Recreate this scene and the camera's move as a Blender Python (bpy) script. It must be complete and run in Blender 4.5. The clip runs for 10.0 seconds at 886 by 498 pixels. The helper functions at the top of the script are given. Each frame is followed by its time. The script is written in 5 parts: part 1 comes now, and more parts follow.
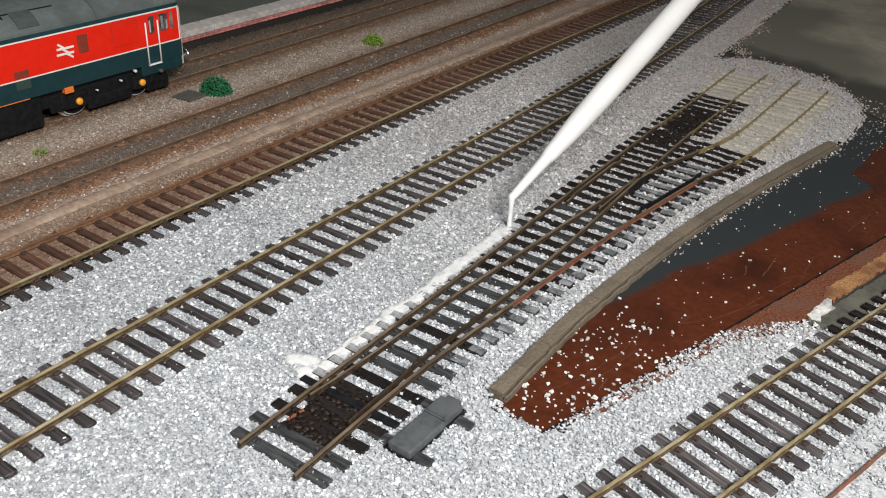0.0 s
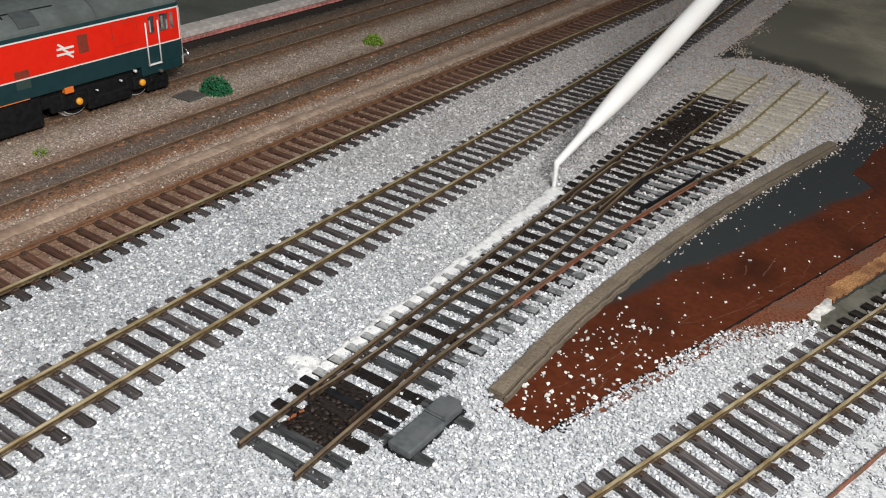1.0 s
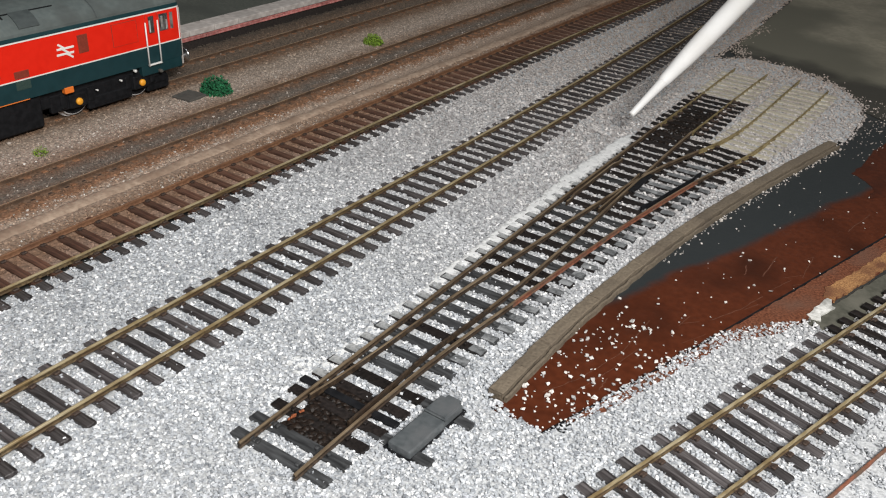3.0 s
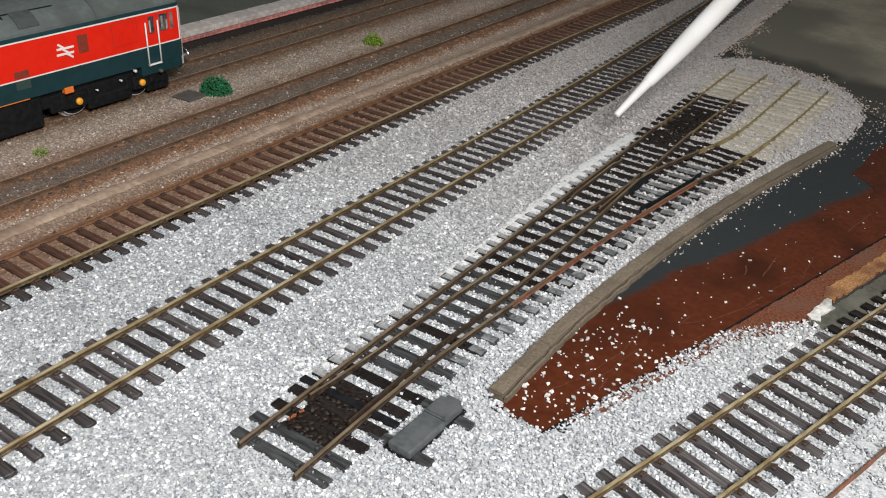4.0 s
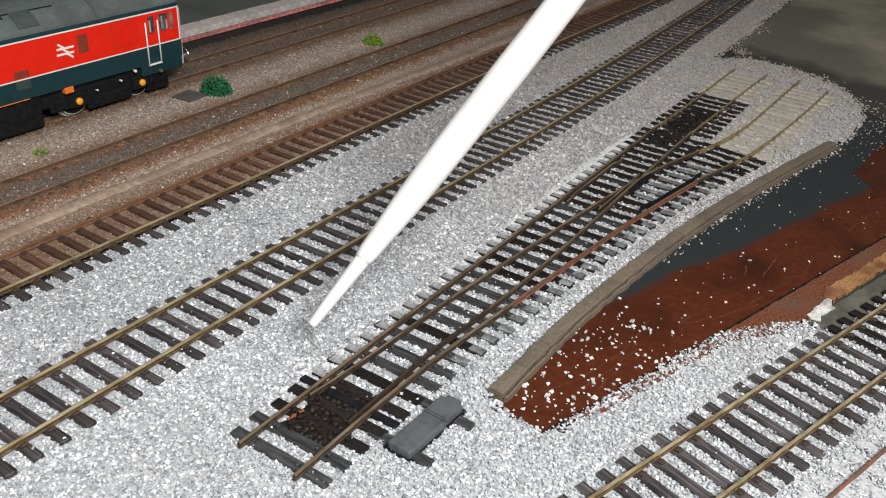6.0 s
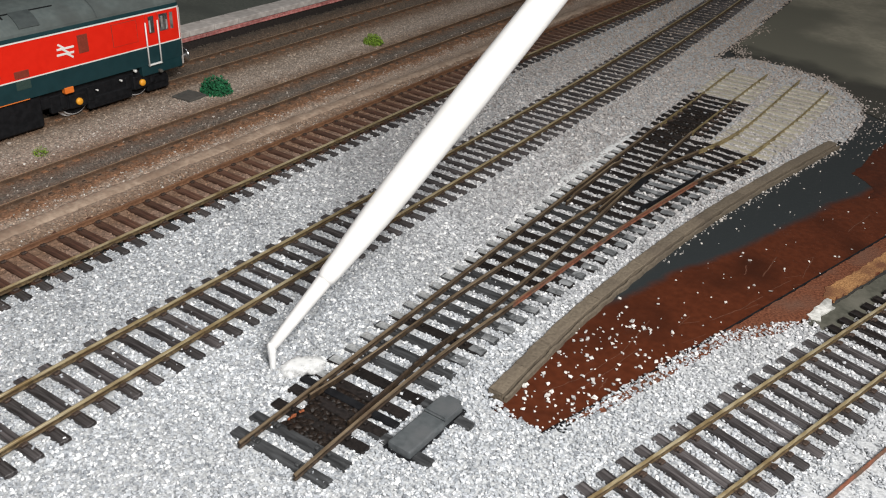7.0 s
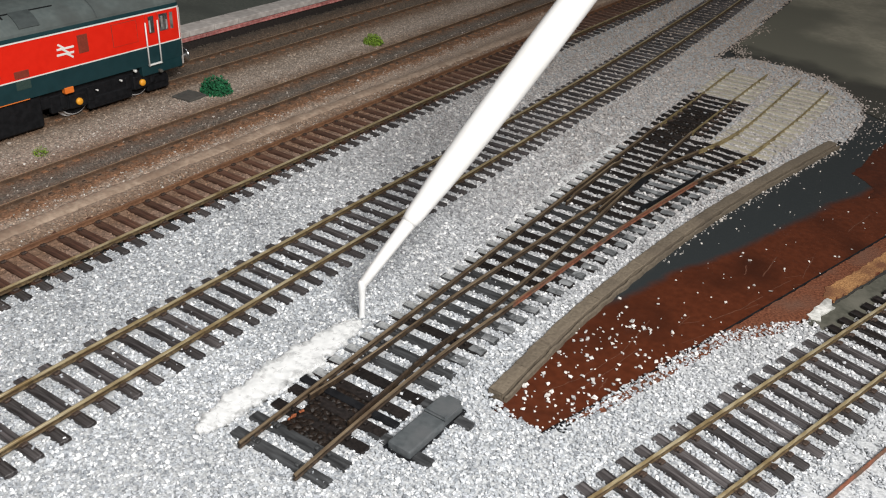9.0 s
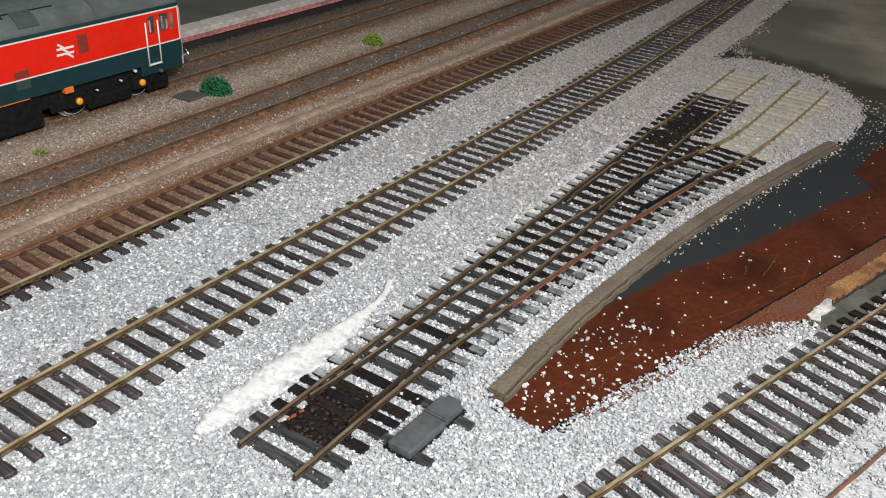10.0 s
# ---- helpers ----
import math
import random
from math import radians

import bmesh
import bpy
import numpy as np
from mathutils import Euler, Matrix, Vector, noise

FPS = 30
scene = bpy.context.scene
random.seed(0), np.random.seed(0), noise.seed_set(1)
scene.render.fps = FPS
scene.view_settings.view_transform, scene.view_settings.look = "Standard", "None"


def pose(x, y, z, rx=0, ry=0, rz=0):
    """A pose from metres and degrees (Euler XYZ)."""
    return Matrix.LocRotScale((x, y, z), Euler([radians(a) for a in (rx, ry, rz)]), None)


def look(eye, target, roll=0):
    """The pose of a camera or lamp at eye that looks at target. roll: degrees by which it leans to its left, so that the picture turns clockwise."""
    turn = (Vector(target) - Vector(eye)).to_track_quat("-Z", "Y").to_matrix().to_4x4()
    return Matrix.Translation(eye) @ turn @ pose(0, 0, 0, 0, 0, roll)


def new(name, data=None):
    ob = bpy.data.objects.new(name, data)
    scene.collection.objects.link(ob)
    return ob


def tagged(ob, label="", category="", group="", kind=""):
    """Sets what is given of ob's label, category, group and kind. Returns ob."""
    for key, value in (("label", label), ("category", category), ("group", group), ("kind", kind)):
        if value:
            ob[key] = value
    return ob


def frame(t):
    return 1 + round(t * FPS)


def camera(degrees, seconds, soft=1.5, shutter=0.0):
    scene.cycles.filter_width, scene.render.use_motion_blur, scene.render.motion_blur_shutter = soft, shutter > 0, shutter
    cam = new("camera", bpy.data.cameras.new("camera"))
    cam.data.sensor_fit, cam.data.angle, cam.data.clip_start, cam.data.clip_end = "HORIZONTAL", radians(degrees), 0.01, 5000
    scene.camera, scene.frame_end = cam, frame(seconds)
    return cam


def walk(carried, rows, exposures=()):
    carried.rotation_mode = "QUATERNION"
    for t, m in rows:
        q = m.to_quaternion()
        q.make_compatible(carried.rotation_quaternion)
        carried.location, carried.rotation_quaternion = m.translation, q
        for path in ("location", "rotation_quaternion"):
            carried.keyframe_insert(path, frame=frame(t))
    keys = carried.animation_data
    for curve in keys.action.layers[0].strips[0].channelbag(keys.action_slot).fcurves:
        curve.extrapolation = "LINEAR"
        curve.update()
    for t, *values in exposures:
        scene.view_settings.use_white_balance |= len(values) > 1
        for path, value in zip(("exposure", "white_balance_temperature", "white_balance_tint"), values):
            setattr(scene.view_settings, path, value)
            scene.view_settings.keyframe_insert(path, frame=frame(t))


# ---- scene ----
MM = 0.001
cam = camera(54.03, 10.0, soft=1.15, shutter=0.4)
EYE = pose(0, 0, 0.14408, 0, 0, 32.552) @ pose(0, 0, 0, 60.519, 0, 0) @ pose(0, 0, 0, 0, 0, 3.297)
walk(cam, [(0.0, EYE), (10.0, EYE)], exposures=[(0.0, 0.0), (10.0, 0.0)])

# ---- light: a room with a ceiling light and a work lamp over the layout ----
world = bpy.data.worlds.new("room_air")
scene.world = world
world.use_nodes = True
world.node_tree.nodes["Background"].inputs[0].default_value = (0.9, 0.95, 1.0, 1)
world.node_tree.nodes["Background"].inputs[1].default_value = 0.05


def area_lamp(name, m, size, watts, colour):
    data = bpy.data.lights.new(name, "AREA")
    data.shape, data.size, data.energy, data.color = "DISK", size, watts, colour
    ob = new(name, data)
    ob.matrix_world = m
    return ob


area_lamp("work_lamp_light", look((0.19, -0.035, 0.375), (-0.16, 0.18, 0)), 0.22, 5.3, (1.0, 0.97, 0.93))
area_lamp("ceiling_lamp_light", look((-0.2, 0.3, 0.97), (-0.2, 0.3, 0)), 0.4, 1.3, (0.92, 0.96, 1.0))


# ---- materials ----
def mat(name, c1, c2, scale=600, rough=0.6, metal=0.0, bump=0.3, c3=None, patch=60, spread=(0.35, 0.65),
        island=False, rnd=0.0, coords="Object", stretch=None, depth=0.0003, spec=None):
    """Two-scale noise between c1 and c2, with patches of c3; relief from the fine noise."""
    m = bpy.data.materials.new(name)
    m.use_nodes = True
    nt = m.node_tree
    n, l = nt.nodes, nt.links
    bs = n["Principled BSDF"]
    if coords == "Position":
        co = n.new("ShaderNodeNewGeometry").outputs["Position"]
    else:
        co = n.new("ShaderNodeTexCoord").outputs[coords]
    plain = co
    if stretch is not None:
        mp = n.new("ShaderNodeMapping")
        mp.inputs["Scale"].default_value = stretch
        l.new(co, mp.inputs[0])
        co = mp.outputs[0]
    a = n.new("ShaderNodeTexNoise")
    a.inputs["Scale"].default_value, a.inputs["Detail"].default_value = scale, 5
    b = n.new("ShaderNodeTexNoise")
    b.inputs["Scale"].default_value, b.inputs["Detail"].default_value = patch, 4
    l.new(co, a.inputs["Vector"])
    l.new(plain, b.inputs["Vector"])
    r = n.new("ShaderNodeMapRange")
    r.inputs[1].default_value, r.inputs[2].default_value = spread
    l.new(a.outputs["Fac"], r.inputs[0])
    fac = r.outputs[0]
    mix = n.new("ShaderNodeMix")
    mix.data_type = "RGBA"
    mix.inputs[6].default_value, mix.inputs[7].default_value = (*c1, 1), (*c2, 1)
    l.new(fac, mix.inputs[0])
    out = mix.outputs[2]
    if c3 is not None:
        r2 = n.new("ShaderNodeMapRange")
        r2.inputs[1].default_value, r2.inputs[2].default_value = 0.48, 0.68
        l.new(b.outputs["Fac"], r2.inputs[0])
        mx = n.new("ShaderNodeMix")
        mx.data_type = "RGBA"
        mx.inputs[7].default_value = (*c3, 1)
        l.new(r2.outputs[0], mx.inputs[0])
        l.new(out, mx.inputs[6])
        out = mx.outputs[2]
    if rnd or island:
        src = n.new("ShaderNodeNewGeometry").outputs["Random Per Island"] if island else n.new("ShaderNodeObjectInfo").outputs["Random"]
        r3 = n.new("ShaderNodeMapRange")
        r3.inputs[3].default_value, r3.inputs[4].default_value = 1 - rnd, 1 + rnd
        l.new(src, r3.inputs[0])
        hv = n.new("ShaderNodeHueSaturation")
        l.new(r3.outputs[0], hv.inputs["Value"])
        l.new(out, hv.inputs["Color"])
        out = hv.outputs[0]
    l.new(out, bs.inputs["Base Color"])
    rr = n.new("ShaderNodeMapRange")
    rr.inputs[3].default_value, rr.inputs[4].default_value = max(rough - 0.12, 0.03), min(rough + 0.12, 1)
    l.new(b.outputs["Fac"], rr.inputs[0])
    l.new(rr.outputs[0], bs.inputs["Roughness"])
    bs.inputs["Metallic"].default_value = metal
    if spec is not None:
        bs.inputs["Specular IOR Level"].default_value = spec
    if bump:
        bp = n.new("ShaderNodeBump")
        bp.inputs["Strength"].default_value, bp.inputs["Distance"].default_value = bump, depth
        l.new(a.outputs["Fac"], bp.inputs["Height"])
        l.new(bp.outputs[0], bs.inputs["Normal"])
    return m


def stone_mat(name, stops, rough=0.55):
    """Loose stones: each one takes a colour of its own from the stops, with fine grain."""
    m = bpy.data.materials.new(name)
    m.use_nodes = True
    n, l = m.node_tree.nodes, m.node_tree.links
    bs = n["Principled BSDF"]
    g = n.new("ShaderNodeNewGeometry")
    cr = n.new("ShaderNodeValToRGB")
    el = cr.color_ramp.elements
    while len(el) < len(stops):
        el.new(0.5)
    for e, (p, c) in zip(el, stops):
        e.position, e.color = p, (*c, 1)
    l.new(g.outputs["Random Per Island"], cr.inputs[0])
    no = n.new("ShaderNodeTexNoise")
    no.inputs["Scale"].default_value, no.inputs["Detail"].default_value = 2500, 3
    l.new(g.outputs["Position"], no.inputs["Vector"])
    big = n.new("ShaderNodeTexNoise")
    big.inputs["Scale"].default_value, big.inputs["Detail"].default_value = 28, 4
    l.new(g.outputs["Position"], big.inputs["Vector"])
    add = n.new("ShaderNodeMath")
    add.operation = "ADD"
    l.new(no.outputs["Fac"], add.inputs[0])
    l.new(big.outputs["Fac"], add.inputs[1])
    mr = n.new("ShaderNodeMapRange")
    mr.inputs[1].default_value, mr.inputs[2].default_value = 0.6, 1.4
    mr.inputs[3].default_value, mr.inputs[4].default_value = 0.75, 1.25
    l.new(add.outputs[0], mr.inputs[0])
    hv = n.new("ShaderNodeHueSaturation")
    l.new(mr.outputs[0], hv.inputs["Value"])
    l.new(cr.outputs[0], hv.inputs["Color"])
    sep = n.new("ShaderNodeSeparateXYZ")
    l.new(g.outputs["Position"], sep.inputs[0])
    # the stone colours blend into one even brown as y grows
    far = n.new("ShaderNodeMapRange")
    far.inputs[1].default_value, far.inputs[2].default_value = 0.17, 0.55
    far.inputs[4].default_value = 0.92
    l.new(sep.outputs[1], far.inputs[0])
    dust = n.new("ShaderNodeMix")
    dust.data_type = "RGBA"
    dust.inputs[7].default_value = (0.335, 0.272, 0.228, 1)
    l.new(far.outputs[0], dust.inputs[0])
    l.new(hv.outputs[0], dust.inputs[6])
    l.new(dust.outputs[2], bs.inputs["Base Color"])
    bs.inputs["Roughness"].default_value = rough
    return m


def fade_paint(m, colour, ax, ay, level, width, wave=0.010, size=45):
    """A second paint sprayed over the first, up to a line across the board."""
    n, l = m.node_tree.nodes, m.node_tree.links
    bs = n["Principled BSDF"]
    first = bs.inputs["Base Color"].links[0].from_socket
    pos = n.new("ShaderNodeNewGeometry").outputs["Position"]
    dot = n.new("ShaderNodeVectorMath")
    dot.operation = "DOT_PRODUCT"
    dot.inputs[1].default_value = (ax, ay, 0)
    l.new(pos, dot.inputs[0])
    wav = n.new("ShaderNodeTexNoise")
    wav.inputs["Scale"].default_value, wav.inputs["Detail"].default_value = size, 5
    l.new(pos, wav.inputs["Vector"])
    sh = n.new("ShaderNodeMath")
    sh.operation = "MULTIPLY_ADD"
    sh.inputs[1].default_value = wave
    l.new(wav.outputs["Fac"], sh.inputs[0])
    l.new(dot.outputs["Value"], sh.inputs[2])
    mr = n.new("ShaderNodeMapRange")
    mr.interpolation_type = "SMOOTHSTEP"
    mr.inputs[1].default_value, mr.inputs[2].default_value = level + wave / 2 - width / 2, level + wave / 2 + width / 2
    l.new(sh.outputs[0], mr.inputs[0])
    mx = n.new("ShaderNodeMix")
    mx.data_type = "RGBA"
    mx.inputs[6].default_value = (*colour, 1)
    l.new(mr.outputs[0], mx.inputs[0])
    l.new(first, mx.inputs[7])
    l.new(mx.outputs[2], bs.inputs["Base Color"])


def weathered_mat(name, stones_too):
    """Old ballast sprayed in rust brown along each rail, with painted shade at the platform foot: the colour runs with
    the distance across the tracks.
    """
    m = bpy.data.materials.new(name)
    m.use_nodes = True
    n, l = m.node_tree.nodes, m.node_tree.links
    bs = n["Principled BSDF"]
    g = n.new("ShaderNodeNewGeometry")
    sep = n.new("ShaderNodeSeparateXYZ")
    l.new(g.outputs["Position"], sep.inputs[0])
    wav = n.new("ShaderNodeTexNoise")
    wav.inputs["Scale"].default_value, wav.inputs["Detail"].default_value = 120, 5
    l.new(g.outputs["Position"], wav.inputs["Vector"])
    sh = n.new("ShaderNodeMath")
    sh.operation = "MULTIPLY_ADD"
    sh.inputs[1].default_value = 0.012
    l.new(wav.outputs["Fac"], sh.inputs[0])
    l.new(sep.outputs[0], sh.inputs[2])
    mr = n.new("ShaderNodeMapRange")
    mr.inputs[1].default_value, mr.inputs[2].default_value = -0.362, -0.212
    l.new(sh.outputs[0], mr.inputs[0])
    cr = n.new("ShaderNodeValToRGB")
    el = cr.color_ramp.elements
    # the first band darkens the ground as the platform's shadow would
    bands = ((-366, (0.052, 0.042, 0.032)), (-352, (0.125, 0.085, 0.058)), (-337, (0.105, 0.080, 0.060)), (-325, (0.150, 0.092, 0.057)), (-317, (0.258, 0.205, 0.163)),
             (-304, (0.300, 0.248, 0.207)), (-294, (0.215, 0.155, 0.115)), (-288, (0.135, 0.078, 0.047)), (-279, (0.118, 0.100, 0.084)), (-269, (0.140, 0.080, 0.048)),
             (-265, (0.190, 0.098, 0.052)), (-259, (0.290, 0.225, 0.178)), (-247, (0.215, 0.148, 0.105)), (-238, (0.155, 0.090, 0.056)), (-229, (0.200, 0.132, 0.098)), (-219, (0.230, 0.180, 0.150)))
    while len(el) < len(bands):
        el.new(0.5)
    for e, (x, c) in zip(el, bands):
        e.position, e.color = (x + 368) / 150, (*c, 1)
    l.new(mr.outputs[0], cr.inputs[0])
    fine = n.new("ShaderNodeTexNoise")
    fine.inputs["Scale"].default_value, fine.inputs["Detail"].default_value = 900, 4
    l.new(g.outputs["Position"], fine.inputs["Vector"])
    var = n.new("ShaderNodeMapRange")
    l.new(g.outputs["Random Per Island"] if stones_too else fine.outputs["Fac"], var.inputs[0])
    if stones_too:
        var.inputs[3].default_value, var.inputs[4].default_value = 0.55, 1.65
    else:
        var.inputs[1].default_value, var.inputs[2].default_value = 0.3, 0.7
        var.inputs[3].default_value, var.inputs[4].default_value = 0.5, 1.45
    hv = n.new("ShaderNodeHueSaturation")
    l.new(var.outputs[0], hv.inputs["Value"])
    l.new(cr.outputs[0], hv.inputs["Color"])
    l.new(hv.outputs[0], bs.inputs["Base Color"])
    bs.inputs["Roughness"].default_value = 0.85
    bp = n.new("ShaderNodeBump")
    bp.inputs["Strength"].default_value, bp.inputs["Distance"].default_value = 0.6, 0.0005
    l.new(fine.outputs["Fac"], bp.inputs["Height"])
    l.new(bp.outputs[0], bs.inputs["Normal"])
    return m


M = {}
M["board"] = mat("dark_paint", (0.021, 0.024, 0.025), (0.031, 0.034, 0.035), 700, 0.5, 0, 0.25, (0.05, 0.052, 0.048), 14, coords="Position")
M["brown"] = mat("brown_gloss_paint", (0.059, 0.0150, 0.0064), (0.081, 0.0210, 0.0090), 500, 0.34, 0, 0.14, (0.036, 0.0100, 0.0048), 30, coords="Position", spec=0.18)
fade_paint(M["brown"], (0.024, 0.028, 0.030), 1.0, -0.3302, -0.15205, 0.0045)
M["scratch"] = mat("paint_scratch", (0.062, 0.022, 0.012), (0.115, 0.047, 0.028), 900, 0.5, 0, 0.1)
M["rust_earth"] = mat("rust_earth", (0.075, 0.024, 0.012), (0.17, 0.062, 0.032), 1200, 0.85, 0, 0.8, (0.115, 0.055, 0.036), 60, coords="Position", depth=0.0006, spec=0.2)
M["orange_sand"] = mat("orange_sand", (0.19, 0.085, 0.028), (0.38, 0.20, 0.08), 1500, 0.9, 0, 0.8, (0.13, 0.05, 0.02), 90, coords="Position", depth=0.0006)
M["far_board"] = mat("dusty_grey_paint", (0.24, 0.222, 0.170), (0.31, 0.285, 0.222), 300, 0.7, 0, 0.2, (0.17, 0.16, 0.125), 18, coords="Position")
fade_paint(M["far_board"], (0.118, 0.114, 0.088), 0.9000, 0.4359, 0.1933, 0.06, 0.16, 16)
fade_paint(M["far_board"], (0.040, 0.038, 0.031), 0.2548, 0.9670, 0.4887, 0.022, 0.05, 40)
M["plaster"] = mat("plaster_patch", (0.40, 0.40, 0.38), (0.66, 0.66, 0.64), 700, 0.7, 0, 0.5, (0.16, 0.16, 0.15), 160, coords="Position", depth=0.0005)
M["bed"] = mat("ballast_dust", (0.27, 0.28, 0.295), (0.50, 0.515, 0.53), 1500, 0.85, 0, 0.8, coords="Position", depth=0.0004)
M["brown_bed"] = weathered_mat("weathered_ground", False)
M["sand"] = mat("dry_sand_filler", (0.25, 0.180, 0.132), (0.37, 0.28, 0.212), 500, 0.9, 0, 0.35, (0.20, 0.135, 0.095), 60, coords="Position", depth=0.0004)
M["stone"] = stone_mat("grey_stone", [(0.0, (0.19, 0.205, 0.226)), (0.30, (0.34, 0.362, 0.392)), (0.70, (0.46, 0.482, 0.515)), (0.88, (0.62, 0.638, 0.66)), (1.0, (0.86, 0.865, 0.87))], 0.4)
M["brown_stone"] = weathered_mat("weathered_stone", True)
M["white_stone"] = stone_mat("pale_stone", [(0.0, (0.34, 0.34, 0.34)), (0.4, (0.52, 0.51, 0.50)), (1.0, (0.74, 0.71, 0.67))])
M["pale_grit"] = stone_mat("pale_grit", [(0.0, (0.22, 0.18, 0.15)), (0.5, (0.36, 0.31, 0.27)), (0.9, (0.48, 0.44, 0.40)), (1.0, (0.68, 0.66, 0.62))], 0.6)
M["rust_flake"] = mat("orange_rust", (0.15, 0.038, 0.012), (0.30, 0.085, 0.028), 1500, 0.8, 0, 0.5)
M["chair"] = mat("rusty_rail_chair", (0.016, 0.010, 0.008), (0.062, 0.038, 0.027), 1500, 0.6, 0.0, 0.5)
M["sleeper"] = mat("dark_plastic_sleeper", (0.022, 0.0185, 0.019), (0.118, 0.108, 0.110), 1300, 0.4, 0, 0.8, rnd=0.35, stretch=(0.06, 1, 1), spread=(0.38, 0.72))
M["sleeper_brown"] = mat("weathered_brown_sleeper", (0.040, 0.018, 0.011), (0.125, 0.062, 0.040), 1300, 0.6, 0, 0.6, rnd=0.3, stretch=(0.07, 1, 1))
M["sleeper_black"] = mat("black_plastic_sleeper", (0.006, 0.0048, 0.0046), (0.018, 0.014, 0.013), 900, 0.5, 0, 0.4, rnd=0.3, spec=0.3)
M["sleeper_grey"] = mat("grey_plastic_sleeper", (0.014, 0.0145, 0.0155), (0.050, 0.052, 0.055), 1000, 0.45, 0, 0.5, rnd=0.4, stretch=(0.12, 1, 1))
M["sleeper_cream"] = mat("cream_sleeper", (0.30, 0.275, 0.215), (0.42, 0.39, 0.32), 700, 0.75, 0, 0.4, rnd=0.1)
M["rail"] = mat("nickel_silver_rail", (0.54, 0.43, 0.235), (0.76, 0.65, 0.43), 900, 0.32, 0.65, 0.15, (0.36, 0.26, 0.13), 110, stretch=(1, 0.05, 1))
M["rail_dull"] = mat("tarnished_rail", (0.14, 0.103, 0.066), (0.29, 0.22, 0.145), 900, 0.4, 0.45, 0.25, (0.12, 0.08, 0.05), 90, stretch=(1, 0.05, 1))
M["rail_rust"] = mat("rust_painted_rail", (0.125, 0.058, 0.029), (0.20, 0.102, 0.053), 900, 0.7, 0.1, 0.3, (0.10, 0.045, 0.024), 120)
M["rail_worn"] = mat("worn_brown_rail", (0.30, 0.21, 0.13), (0.46, 0.35, 0.235), 900, 0.5, 0.3, 0.25, (0.15, 0.10, 0.06), 90, stretch=(1, 0.05, 1))
M["rail_web"] = mat("rusty_rail_side", (0.050, 0.034, 0.017), (0.14, 0.10, 0.052), 900, 0.5, 0.2, 0.3, (0.07, 0.043, 0.02), 120)
M["rail_web_dark"] = mat("dark_rail_side", (0.018, 0.012, 0.008), (0.065, 0.043, 0.026), 900, 0.55, 0.1, 0.3, (0.03, 0.018, 0.011), 120)
M["rail_brown"] = mat("brown_rail_side", (0.070, 0.040, 0.023), (0.125, 0.072, 0.043), 900, 0.7, 0.0, 0.3, (0.05, 0.03, 0.018), 120)
M["rail_red"] = mat("red_rust_rail", (0.105, 0.036, 0.019), (0.20, 0.074, 0.041), 900, 0.7, 0.0, 0.3, (0.085, 0.06, 0.04), 130)
M["rail_yellow"] = mat("yellowed_rail", (0.26, 0.20, 0.09), (0.40, 0.32, 0.17), 900, 0.45, 0.5, 0.2, (0.2, 0.15, 0.07), 120)
M["wood"] = mat("grey_brown_card", (0.080, 0.063, 0.045), (0.180, 0.146, 0.106), 900, 0.85, 0, 0.9, (0.10, 0.079, 0.058), 60, rnd=0.15, depth=0.0005, spread=(0.15, 0.85))
M["motor"] = mat("dark_grey_plastic", (0.060, 0.068, 0.073), (0.085, 0.094, 0.10), 500, 0.38, 0, 0.15, (0.09, 0.095, 0.1), 130)
M["black_lump"] = mat("black_grease", (0.004, 0.0030, 0.0026), (0.020, 0.0125, 0.009), 900, 0.5, 0, 0.6, depth=0.0006, spec=0.25)
M["white"] = mat("white_plastic", (0.67, 0.672, 0.67), (0.73, 0.732, 0.73), 90, 0.45, 0, 0.12, (0.64, 0.635, 0.62), 45, depth=0.0004)
M["glue"] = mat("wet_white_glue", (0.66, 0.672, 0.68), (0.78, 0.79, 0.795), 400, 0.3, 0, 0.3, depth=0.0005, spread=(0.3, 0.6), coords="Position")


def let_through(m):
    """Glue is clear where it is thin: its thickness is kept on the mesh, and grains poke through."""
    n, l = m.node_tree.nodes, m.node_tree.links
    th = n.new("ShaderNodeAttribute")
    th.attribute_name = "thickness"
    no = n.new("ShaderNodeTexNoise")
    no.inputs["Scale"].default_value, no.inputs["Detail"].default_value = 480, 3
    l.new(n.new("ShaderNodeNewGeometry").outputs["Position"], no.inputs["Vector"])
    add = n.new("ShaderNodeMath")
    add.operation = "MULTIPLY_ADD"
    add.inputs[1].default_value = 1.5
    l.new(no.outputs["Fac"], add.inputs[0])
    l.new(th.outputs["Fac"], add.inputs[2])
    mr = n.new("ShaderNodeMapRange")
    mr.inputs[1].default_value, mr.inputs[2].default_value = 0.68, 1.36
    l.new(add.outputs[0], mr.inputs[0])
    l.new(mr.outputs[0], n["Principled BSDF"].inputs["Alpha"])


M["puddle"] = mat("soaking_white_glue", (0.58, 0.592, 0.60), (0.72, 0.73, 0.735), 400, 0.3, 0, 0.3, depth=0.0005, spread=(0.3, 0.6), coords="Position")
let_through(M["puddle"])
M["film"] = mat("drying_glue_skin", (0.16, 0.168, 0.172), (0.48, 0.49, 0.495), 420, 0.25, 0, 0.4, (0.15, 0.155, 0.16), 300, depth=0.0003)
M["dust"] = mat("grey_stone_dust", (0.055, 0.059, 0.062), (0.15, 0.157, 0.165), 900, 0.85, 0, 0.5, (0.24, 0.25, 0.26), 250, coords="Position")
